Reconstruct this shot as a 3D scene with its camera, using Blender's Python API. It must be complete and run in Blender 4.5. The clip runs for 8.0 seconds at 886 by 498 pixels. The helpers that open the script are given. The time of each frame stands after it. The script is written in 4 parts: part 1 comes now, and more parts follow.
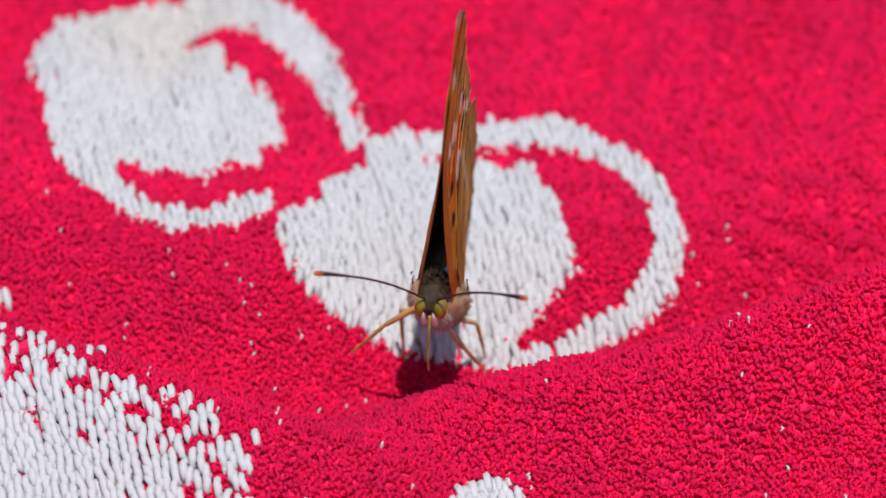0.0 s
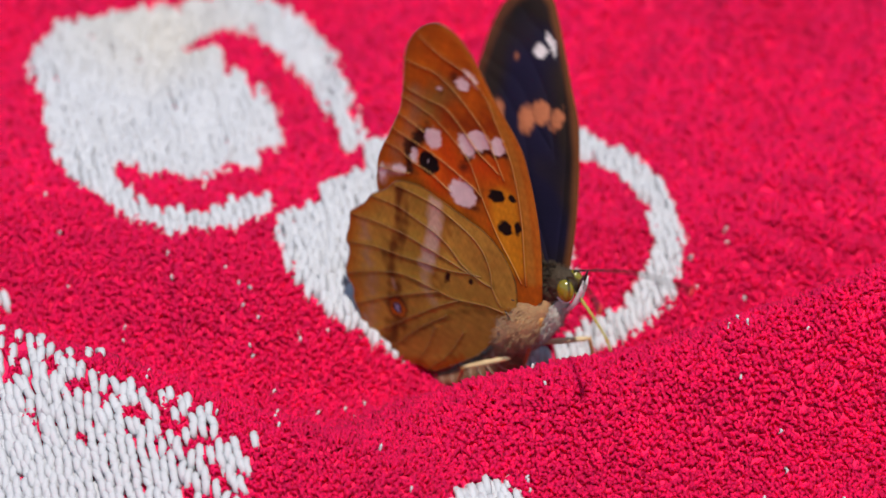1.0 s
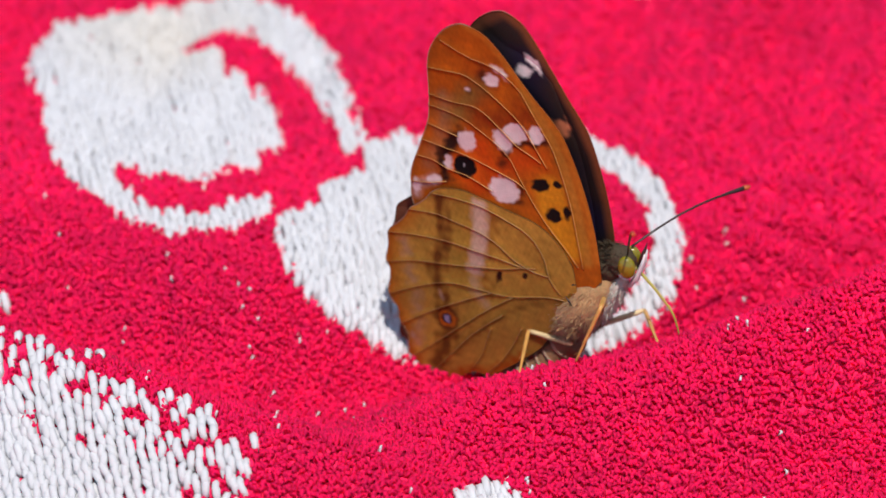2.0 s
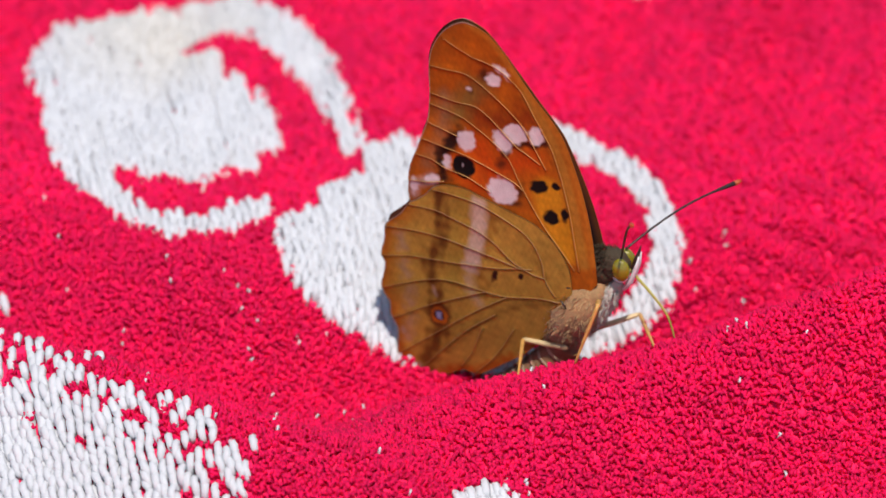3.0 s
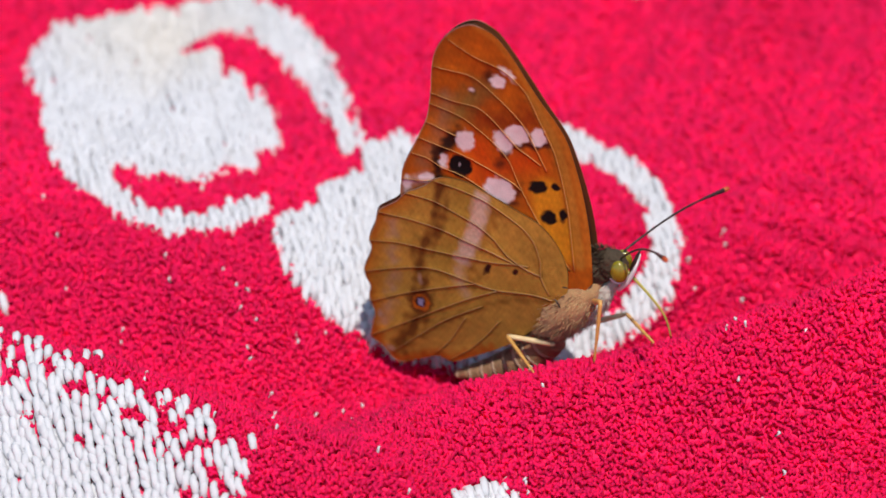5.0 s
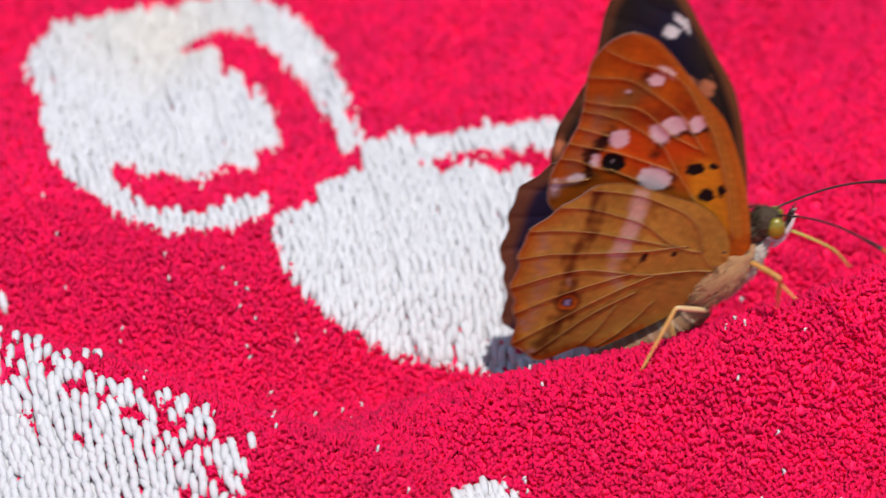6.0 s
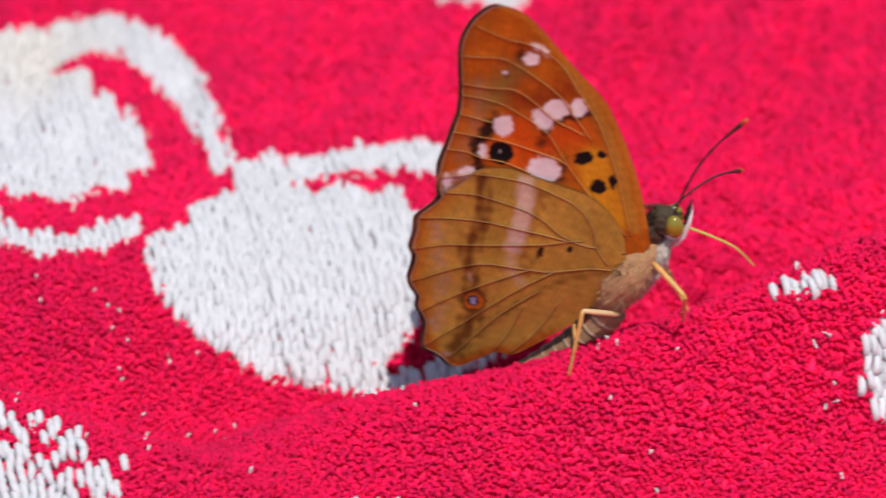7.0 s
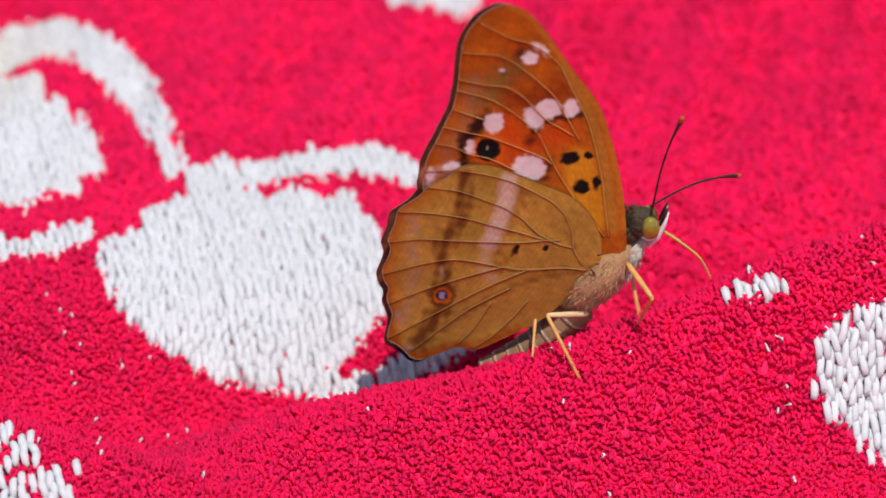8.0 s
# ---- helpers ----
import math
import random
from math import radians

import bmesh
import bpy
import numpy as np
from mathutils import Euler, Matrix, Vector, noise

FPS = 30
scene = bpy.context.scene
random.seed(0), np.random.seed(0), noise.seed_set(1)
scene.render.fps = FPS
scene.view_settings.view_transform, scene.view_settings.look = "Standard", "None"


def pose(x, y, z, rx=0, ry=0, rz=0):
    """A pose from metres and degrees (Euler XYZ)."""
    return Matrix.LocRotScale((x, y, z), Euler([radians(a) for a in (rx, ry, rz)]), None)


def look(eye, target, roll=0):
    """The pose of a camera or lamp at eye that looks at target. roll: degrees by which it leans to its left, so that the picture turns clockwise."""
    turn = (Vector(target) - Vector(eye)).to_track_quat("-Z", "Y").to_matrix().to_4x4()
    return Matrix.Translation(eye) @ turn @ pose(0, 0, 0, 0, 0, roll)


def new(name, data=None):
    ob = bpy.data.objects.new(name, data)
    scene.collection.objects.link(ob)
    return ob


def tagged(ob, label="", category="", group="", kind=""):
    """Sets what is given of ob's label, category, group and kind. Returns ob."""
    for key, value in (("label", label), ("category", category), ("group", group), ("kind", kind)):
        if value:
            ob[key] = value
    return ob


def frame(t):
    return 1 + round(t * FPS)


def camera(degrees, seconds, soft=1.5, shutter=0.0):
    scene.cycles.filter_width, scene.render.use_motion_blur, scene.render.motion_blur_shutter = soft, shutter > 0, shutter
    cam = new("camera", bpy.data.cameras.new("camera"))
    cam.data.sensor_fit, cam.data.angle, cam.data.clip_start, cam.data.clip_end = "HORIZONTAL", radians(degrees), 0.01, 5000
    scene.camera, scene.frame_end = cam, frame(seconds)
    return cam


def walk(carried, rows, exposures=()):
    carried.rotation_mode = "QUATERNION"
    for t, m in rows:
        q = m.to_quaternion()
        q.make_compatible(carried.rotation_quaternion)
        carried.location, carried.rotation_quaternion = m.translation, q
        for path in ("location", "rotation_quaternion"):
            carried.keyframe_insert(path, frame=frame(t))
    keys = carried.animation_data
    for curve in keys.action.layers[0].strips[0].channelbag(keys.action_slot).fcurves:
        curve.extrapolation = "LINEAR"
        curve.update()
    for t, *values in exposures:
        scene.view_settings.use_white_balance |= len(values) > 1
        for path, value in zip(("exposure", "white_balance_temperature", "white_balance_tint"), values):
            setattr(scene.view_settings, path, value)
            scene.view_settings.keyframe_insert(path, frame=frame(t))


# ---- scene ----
from functools import lru_cache

MM = 0.001
LENS = 12.0
FOCAL = 784 / math.tan(radians(LENS / 2))

# ------------------------------------------------------------ camera
cam = camera(LENS, 8.0, soft=1.6, shutter=0.4)
EYE = (0.0, -0.3306, 0.2492)
AIM = look(EYE, (0, 0, 0))
cam.data.dof.use_dof = True
cam.data.dof.focus_distance = 0.388
cam.data.dof.aperture_fstop = 24


def turned(right, down):
    """The view from the stand, swung by small steps of 1/FOCAL radian sideways and up."""
    return AIM @ Matrix.Rotation(right / FOCAL, 4, "Y") @ Matrix.Rotation(down / FOCAL, 4, "X") @ Matrix.Rotation(radians(0.3) * right / 311, 4, "Z")


SWING = [(0.0, 5, -10), (0.25, 2, -6), (0.5, 1, -4), (1.0, 3, -6), (1.5, 3, -6), (2.2, 2, -2), (3.0, 1, 0), (3.5, 0, 1), (4.0, 0, 0),
         (4.5, -1, -1), (5.3, -1, -3), (6.0, -2, -4), (6.2, -2, -3), (6.3, -8, 4), (6.4, -36, 18), (6.5, -60, 28), (6.6, -75, 29), (6.7, -93, 29),
         (6.8, -138, 30), (6.9, -192, 31), (7.0, -228, 32), (7.1, -281, 35), (7.2, -318, 38), (7.3, -334, 41), (7.4, -337, 43), (7.5, -338, 43),
         (7.6, -333, 42), (7.8, -318, 40), (8.0, -312, 39)]
walk(cam, [(t, turned(r, d)) for t, r, d in SWING], exposures=[(0.0, -0.2), (0.5, -0.24), (1.0, -0.2), (1.5, -0.05), (3.0, 0.0), (8.0, 0.0)])

# ------------------------------------------------------------ light
SUN_UP, SUN_FROM = radians(71), radians(165)   # height; bearing clockwise from +y
world = bpy.data.worlds.new("world")
scene.world = world
world.use_nodes = True
wn = world.node_tree.nodes
sky = wn.new("ShaderNodeTexSky")
sky.sky_type, sky.sun_disc = "NISHITA", False
sky.sun_elevation, sky.sun_rotation = SUN_UP, SUN_FROM
world.node_tree.links.new(sky.outputs[0], wn["Background"].inputs["Color"])
wn["Background"].inputs["Strength"].default_value = 0.13
sun = new("sun", bpy.data.lights.new("sun", "SUN"))
sun.data.energy, sun.data.angle, sun.data.color = 4.7, radians(0.6), (1.0, 0.955, 0.89)
sun_way = Vector((math.sin(SUN_FROM) * math.cos(SUN_UP), math.cos(SUN_FROM) * math.cos(SUN_UP), math.sin(SUN_UP)))
sun.matrix_world = look(sun_way * 2, (0, 0, 0))


# ------------------------------------------------------------ materials
def material(name, color, rough=0.6, vary=0.15, scale=400.0, bump=0.0, bump_scale=900.0, metallic=0.0, sheen=0.0, attribute="", island=0.0, clear=0.0, through_light=0.0):
    """A surface with two scales of colour variation and fine relief; colours may come from a colour attribute."""
    m = bpy.data.materials.new(name)
    m.use_nodes = True
    n, link = m.node_tree.nodes, m.node_tree.links.new
    bsdf = n["Principled BSDF"]
    bsdf.inputs["Roughness"].default_value = rough
    bsdf.inputs["Metallic"].default_value = metallic
    bsdf.inputs["Sheen Weight"].default_value = sheen
    bsdf.inputs["Coat Weight"].default_value = clear
    bsdf.inputs["Coat Roughness"].default_value = 0.08
    coord = n.new("ShaderNodeTexCoord")
    if attribute:
        src = n.new("ShaderNodeAttribute")
        src.attribute_name = attribute
        base = src.outputs["Color"]
    else:
        src = n.new("ShaderNodeRGB")
        src.outputs[0].default_value = (*color, 1)
        base = src.outputs[0]
    big, fine = n.new("ShaderNodeTexNoise"), n.new("ShaderNodeTexNoise")
    big.inputs["Scale"].default_value, fine.inputs["Scale"].default_value = scale * 0.12, scale
    fine.inputs["Detail"].default_value = 4
    for tex in (big, fine):
        link(coord.outputs["Object"], tex.inputs["Vector"])
    add = n.new("ShaderNodeMath")
    link(big.outputs[0], add.inputs[0]), link(fine.outputs[0], add.inputs[1])
    total = add.outputs[0]
    spread = n.new("ShaderNodeMapRange")
    link(total, spread.inputs[0])
    spread.inputs[1].default_value, spread.inputs[2].default_value = 0.6, 1.4
    spread.inputs[3].default_value, spread.inputs[4].default_value = 1 - vary, 1 + vary
    factor = spread.outputs[0]
    if island:
        geo = n.new("ShaderNodeNewGeometry")
        each = n.new("ShaderNodeMapRange")
        link(geo.outputs["Random Per Island"], each.inputs[0])
        each.inputs[3].default_value, each.inputs[4].default_value = 1 - island, 1 + island * 0.6
        times = n.new("ShaderNodeMath")
        times.operation = "MULTIPLY"
        link(factor, times.inputs[0]), link(each.outputs[0], times.inputs[1])
        factor = times.outputs[0]
    shade = n.new("ShaderNodeVectorMath")
    shade.operation = "SCALE"
    link(base, shade.inputs[0]), link(factor, shade.inputs["Scale"])
    link(shade.outputs[0], bsdf.inputs["Base Color"])
    if bump:
        relief, grain = n.new("ShaderNodeBump"), n.new("ShaderNodeTexNoise")
        grain.inputs["Scale"].default_value, grain.inputs["Detail"].default_value = bump_scale, 5
        link(coord.outputs["Object"], grain.inputs["Vector"])
        link(grain.outputs[0], relief.inputs["Height"])
        relief.inputs["Strength"].default_value, relief.inputs["Distance"].default_value = bump, 0.0002
        link(relief.outputs[0], bsdf.inputs["Normal"])
    if through_light:
        clear_part, mix = n.new("ShaderNodeBsdfTranslucent"), n.new("ShaderNodeMixShader")
        link(shade.outputs[0], clear_part.inputs["Color"])
        mix.inputs[0].default_value = through_light
        link(bsdf.outputs[0], mix.inputs[1]), link(clear_part.outputs[0], mix.inputs[2])
        link(mix.outputs[0], n["Material Output"].inputs["Surface"])
    return m


RED = material("red_cotton", (0.95, 0.004, 0.128), 0.75, 0.10, 260, 0.0, 5000, sheen=0.02, island=0.16, through_light=0.5)
WHITE = material("white_cotton", (0.595, 0.595, 0.622), 0.9, 0.04, 200, 0.4, 5000, island=0.06, through_light=0.15)
# an old cream stain on the white petal
stain_nodes, stain_link = WHITE.node_tree.nodes, WHITE.node_tree.links.new
stain_at, stain_reach = stain_nodes.new("ShaderNodeVectorMath"), stain_nodes.new("ShaderNodeMapRange")
stain_at.operation, stain_at.inputs[1].default_value = "DISTANCE", (-0.030, 0.036, 0.0)
stain_link(stain_nodes["Texture Coordinate"].outputs["Object"], stain_at.inputs[0])
stain_link(stain_at.outputs["Value"], stain_reach.inputs[0])
stain_reach.inputs[1].default_value, stain_reach.inputs[2].default_value = 0.002, 0.014
stain_reach.inputs[3].default_value, stain_reach.inputs[4].default_value = 0.75, 0.0
stain = stain_nodes.new("ShaderNodeMix")
stain.data_type, stain.blend_type = "RGBA", "MULTIPLY"
stain_link(stain_reach.outputs[0], stain.inputs[0])
stain_link(WHITE.node_tree.nodes["Principled BSDF"].inputs["Base Color"].links[0].from_socket, stain.inputs[6])
stain.inputs[7].default_value = (1.0, 0.93, 0.80, 1)
stain_link(stain.outputs[2], stain_nodes["Principled BSDF"].inputs["Base Color"])
BACKING = material("red_backing", (0.85, 0.004, 0.090), 0.9, 0.15, 900, 0.5, 3000)
GROUND = material("dry_ground", (0.26, 0.22, 0.15), 0.95, 0.25, 12, 0.4, 40)
WING_UNDER = material("wing_underside", (1, 1, 1), 0.75, 0.14, 1500, 0.3, 6000, attribute="scales", through_light=0.24)
WING_OVER = material("wing_upperside", (1, 1, 1), 0.8, 0.15, 2500, 0.25, 6000, attribute="scales")
RED.node_tree.nodes["Principled BSDF"].inputs["Specular IOR Level"].default_value = 0.3
for wing_mat in (WING_UNDER, WING_OVER):
    wing_mat.node_tree.nodes["Principled BSDF"].inputs["Specular IOR Level"].default_value = 0.2
FUR = material("brown_fur", (0.35, 0.195, 0.080), 0.8, 0.3, 1500, 0.6, 5000, sheen=0.2, island=0.3)
PALE_FUR = material("pale_fur", (0.40, 0.35, 0.30), 0.8, 0.2, 1500, 0.5, 5000, sheen=0.2, island=0.2)
DARK = material("dark_horn", (0.018, 0.010, 0.008), 0.4, 0.2, 3000, 0.2, 6000)
RUST = material("rust_tip", (0.42, 0.07, 0.015), 0.5, 0.2, 3000, 0.2, 6000)
EYE_GREEN = material("eye_green", (0.17, 0.14, 0.006), 0.15, 0.25, 1800, 0.15, 9000, clear=0.6)
TONGUE = material("yellow_tongue", (0.38, 0.34, 0.07), 0.35, 0.15, 2000, 0.2, 6000)
LEG_CREAM = material("cream_leg", (0.55, 0.40, 0.21), 0.45, 0.2, 1500, 0.2, 6000)
LEG_OCHRE = material("ochre_leg", (0.50, 0.26, 0.07), 0.45, 0.25, 1500, 0.2, 6000)
FORE_VEIN = material("vein_ochre", (0.40, 0.20, 0.050), 0.5, 0.25, 900, 0.2, 5000)
VEIN = material("vein_brown", (0.23, 0.120, 0.038), 0.5, 0.25, 900, 0.2, 5000)
DARK_FUR = material("dark_fur", (0.040, 0.022, 0.007), 0.8, 0.3, 1500, 0.6, 5000, island=0.3)
WHITE_SCALE = material("white_scale", (0.58, 0.55, 0.56), 0.8, 0.15, 1500, 0.5, 5000)
RING_EDGE = material("abdomen_ring_edge", (0.33, 0.23, 0.15), 0.7, 0.35, 1800, 0.5, 5000)
BELLY = material("abdomen_scales", (0.21, 0.115, 0.055), 0.7, 0.3, 1800, 0.5, 5000)


# ------------------------------------------------------------ small builders
def mm(*p):
    return Vector(p) * MM


def mesh_object(name, verts, faces, mat, parent=None, label="", smooth=True, uniform=0):
    me = bpy.data.meshes.new(name)
    verts = np.asarray(verts, dtype=np.float32)
    if uniform:
        faces = np.asarray(faces, dtype=np.int32)
        me.vertices.add(len(verts))
        me.vertices.foreach_set("co", verts.ravel())
        me.loops.add(faces.size)
        me.loops.foreach_set("vertex_index", faces.ravel())
        me.polygons.add(len(faces))
        me.polygons.foreach_set("loop_start", np.arange(0, faces.size, uniform, dtype=np.int32))
        me.update(calc_edges=True)
    else:
        me.from_pydata([tuple(v) for v in verts], [], [tuple(f) for f in faces])
    me.polygons.foreach_set("use_smooth", np.full(len(me.polygons), smooth))
    me.materials.append(mat)
    me.update()
    ob = new(name, me)
    ob.parent = parent
    if label:
        tagged(ob, label)
    return ob


def part(name, bm, mat, parent, label=""):
    me = bpy.data.meshes.new(name)
    bm.to_mesh(me)
    bm.free()
    me.polygons.foreach_set("use_smooth", np.ones(len(me.polygons), dtype=bool))
    me.materials.append(mat)
    ob = new(name, me)
    ob.parent = parent
    if label:
        tagged(ob, label)
    return ob


def tube(bm, points, radii, sides=8):
    """A closed tube along points (metres) with a radius at each."""
    pts = [Vector(p) for p in points]
    rings = []
    side = None
    for i, p in enumerate(pts):
        way = (pts[min(i + 1, len(pts) - 1)] - pts[max(i - 1, 0)]).normalized()
        ref = side if side else (Vector((0, 1, 0)) if abs(way.y) < 0.8 else Vector((0, 0, 1)))
        side = (ref - way * ref.dot(way)).normalized()
        up = way.cross(side)
        rings.append([bm.verts.new(p + (side * math.cos(a) + up * math.sin(a)) * radii[i]) for a in [math.tau * k / sides for k in range(sides)]])
    for a, b in zip(rings, rings[1:]):
        for k in range(sides):
            bm.faces.new((a[k], a[(k + 1) % sides], b[(k + 1) % sides], b[k]))
    bm.faces.new(rings[0][::-1]), bm.faces.new(rings[-1])
    return bm


def blob(bm, centre, axes, sizes, seed=0, rough=0.03):
    """An uneven ellipsoid: axes a 3x3 turn, sizes its half lengths (metres)."""
    made = bmesh.ops.create_icosphere(bm, subdivisions=4, radius=1)["verts"]
    for v in made:
        k = 1 + rough * noise.noise(v.co * 3 + Vector((seed, 0, 0)))
        v.co = Vector(centre) + axes @ Vector((v.co.x * sizes[0] * k, v.co.y * sizes[1] * k, v.co.z * sizes[2] * k))
    return bm


def smooth_line(points, count, closed=False):
    """A Catmull-Rom line through the points, at even steps."""
    p = np.asarray(points, dtype=float)
    n = len(p)
    out = []
    for i in range(n if closed else n - 1):
        if closed:
            a, b, c, d = p[(i - 1) % n], p[i], p[(i + 1) % n], p[(i + 2) % n]
        else:
            a, b, c, d = p[max(i - 1, 0)], p[i], p[i + 1], p[min(i + 2, n - 1)]
        for u in np.linspace(0, 1, 24, endpoint=False):
            out.append(0.5 * ((2 * b) + (c - a) * u + (2 * a - 5 * b + 4 * c - d) * u * u + (3 * b - a - 3 * c + d) * u ** 3))
    out.append(p[0] if closed else p[-1])
    out = np.array(out)
    run = np.concatenate(([0], np.cumsum(np.hypot(*np.diff(out, axis=0).T))))
    at = np.linspace(0, run[-1], count)
    return np.stack([np.interp(at, run, out[:, k]) for k in (0, 1)], axis=1)


def inside(poly, x, y):
    """Whether points lie within a polygon."""
    hit = np.zeros(x.shape, dtype=bool)
    q = np.asarray(poly, dtype=float)
    for (x0, y0), (x1, y1) in zip(q, np.roll(q, -1, axis=0)):
        cross = (y0 > y) != (y1 > y)
        hit ^= cross & (x < (x1 - x0) * (y - y0) / (y1 - y0 + 1e-12) + x0)
    return hit


def line_gap(points, x, y):
    """The distance of points from a polyline."""
    q = np.asarray(points, dtype=float)
    best = np.full(x.shape, 1e9)
    for (x0, y0), (x1, y1) in zip(q, q[1:]):
        dx, dy = x1 - x0, y1 - y0
        u = np.clip(((x - x0) * dx + (y - y0) * dy) / (dx * dx + dy * dy), 0, 1)
        best = np.minimum(best, np.hypot(x - x0 - u * dx, y - y0 - u * dy))
    return best


def ripple(x, y, seed, size):
    """Smooth pseudo-noise in -1..1 from a few waves."""
    r = np.random.RandomState(seed)
    total = np.zeros(np.shape(x))
    for _ in range(7):
        a, f, p = r.uniform(0, math.tau), r.uniform(0.6, 1.6) / size, r.uniform(0, math.tau)
        total = total + np.sin((x * math.cos(a) + y * math.sin(a)) * f * math.tau + p)
    return total / 3.5


# ------------------------------------------------------------ the towel
COLUMN_LEAN = 12.0


@lru_cache(None)
def folds():
    """Crest lines of the folds: x, y and height of the crest, then how wide they fall off behind and in front."""
    near_fold = np.array([(-31.7, -44.7, 0.0), (-11.7, -30.7, 1.9), (-7.5, -28.1, 4.0), (-4.4, -27.1, 5.2), (2.4, -24.9, 6.9), (11.3, -24.2, 7.9), (21.8, -23.3, 8.6), (32.3, -21.7, 9.9), (41.2, -18.7, 12.0), (57.8, -13.7, 16.0), (95.0, -1.6999999999999993, 16.0)])
    left_fold = np.array([(-55.0, -16.7, 6.6), (-41.4, -20.9, 6.6), (-33.2, -24.6, 6.9), (-23.5, -29.7, 6.9), (-11.5, -35.9, 5.3), (-2.8, -39.2, 3.3), (13.2, -49.2, 0.0)])
    mid_fold = np.array([(-58.1, 10.1, 3.5), (-43.6, 4.4, 3.6), (-32.1, -2.0, 3.6), (-18.1, -9.8, 3.5), (-12.2, -11.0, 2.0), (-4.6, -11.4, 0.3), (5.4, -15.4, 0.0)])
    return (near_fold, 4.6, 7.0), (left_fold, 3.6, 9.0), (mid_fold, 14.0, 8.0)


def height(x, y):
    """Height of the towel's cloth in millimetres."""
    z = np.zeros(np.shape(x))
    for line, behind, before in folds():
        crest = np.interp(x, line[:, 0], line[:, 1])
        tall = np.interp(x, line[:, 0], line[:, 2])
        away = y - crest
        z = z + tall * np.exp(-0.5 * (away / np.where(away > 0, behind, before)) ** 2)
    # hollow between the folds, where the cloth sinks
    hollow = np.interp(x, (-60, -40, -25, -10, 5, 20, 50), (-10, -13, -18, -19, -17, -14, -5))
    z = z - np.interp(x, (-60, -25, -8, 12, 30, 50), (2.0, 3.5, 7.0, 7.0, 4.0, 2.0)) * np.exp(-0.5 * ((y - hollow) / 7.5) ** 2)
    # the cloth sinks towards the near edge, and rises a little far off
    z = z - 3.0 * np.clip((-20 - y) / 30, 0, 1.5) + 0.00035 * np.clip(y - 10, 0, 90) ** 2
    # long soft wrinkles far off and short ones beside the ring
    fade = np.clip((y - 5) / 30, 0, 1)
    fade = fade * (1 + 1.0 * np.clip((x - 14) / 14, 0, 1))
    z = z + fade * (0.8 * np.sin((x * 0.93 - y * 0.30) * 0.42 + 1.1 * np.sin(y * 0.05)) + 0.4 * np.sin((x * 0.96 - y * 0.22) * 0.83 + 2.0))
    pull = np.exp(-((x - 38) / 14) ** 2 - ((y - 3) / 13) ** 2)
    z = z + 0.45 * pull * np.sin((x * 0.55 + y * 1.0) * 1.15)
    return z + 0.35 * ripple(x, y, 7, 26.0) + 0.12 * ripple(x, y, 8, 7.0)


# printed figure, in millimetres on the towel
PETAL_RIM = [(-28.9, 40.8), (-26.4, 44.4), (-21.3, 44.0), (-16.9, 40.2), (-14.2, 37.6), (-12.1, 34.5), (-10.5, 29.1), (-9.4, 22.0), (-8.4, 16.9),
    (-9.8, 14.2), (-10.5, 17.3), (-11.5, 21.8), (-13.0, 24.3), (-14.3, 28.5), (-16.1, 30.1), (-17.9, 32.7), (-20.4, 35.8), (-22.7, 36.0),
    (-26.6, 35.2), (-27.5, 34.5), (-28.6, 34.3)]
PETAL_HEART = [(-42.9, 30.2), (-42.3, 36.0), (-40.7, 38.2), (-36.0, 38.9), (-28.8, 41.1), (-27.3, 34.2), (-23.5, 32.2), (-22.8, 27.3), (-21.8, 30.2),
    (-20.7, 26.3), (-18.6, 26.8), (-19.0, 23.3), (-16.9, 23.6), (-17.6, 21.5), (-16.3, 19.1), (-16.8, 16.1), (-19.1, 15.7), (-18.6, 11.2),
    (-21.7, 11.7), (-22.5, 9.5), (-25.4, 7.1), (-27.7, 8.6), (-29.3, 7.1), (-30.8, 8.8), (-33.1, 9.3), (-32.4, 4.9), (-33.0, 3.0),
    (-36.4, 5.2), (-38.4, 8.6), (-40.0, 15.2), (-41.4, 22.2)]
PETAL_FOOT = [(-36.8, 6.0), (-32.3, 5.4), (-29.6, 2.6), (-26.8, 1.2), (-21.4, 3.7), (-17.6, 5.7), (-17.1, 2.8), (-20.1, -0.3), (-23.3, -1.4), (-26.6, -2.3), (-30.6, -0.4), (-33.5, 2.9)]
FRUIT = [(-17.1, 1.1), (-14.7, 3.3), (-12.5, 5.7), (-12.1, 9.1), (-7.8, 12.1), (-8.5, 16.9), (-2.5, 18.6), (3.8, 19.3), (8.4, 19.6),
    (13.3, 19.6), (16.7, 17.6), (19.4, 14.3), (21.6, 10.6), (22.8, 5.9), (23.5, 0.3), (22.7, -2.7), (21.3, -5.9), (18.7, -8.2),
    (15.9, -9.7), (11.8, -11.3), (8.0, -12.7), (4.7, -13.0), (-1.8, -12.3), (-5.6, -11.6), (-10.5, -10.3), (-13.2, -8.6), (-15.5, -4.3)]
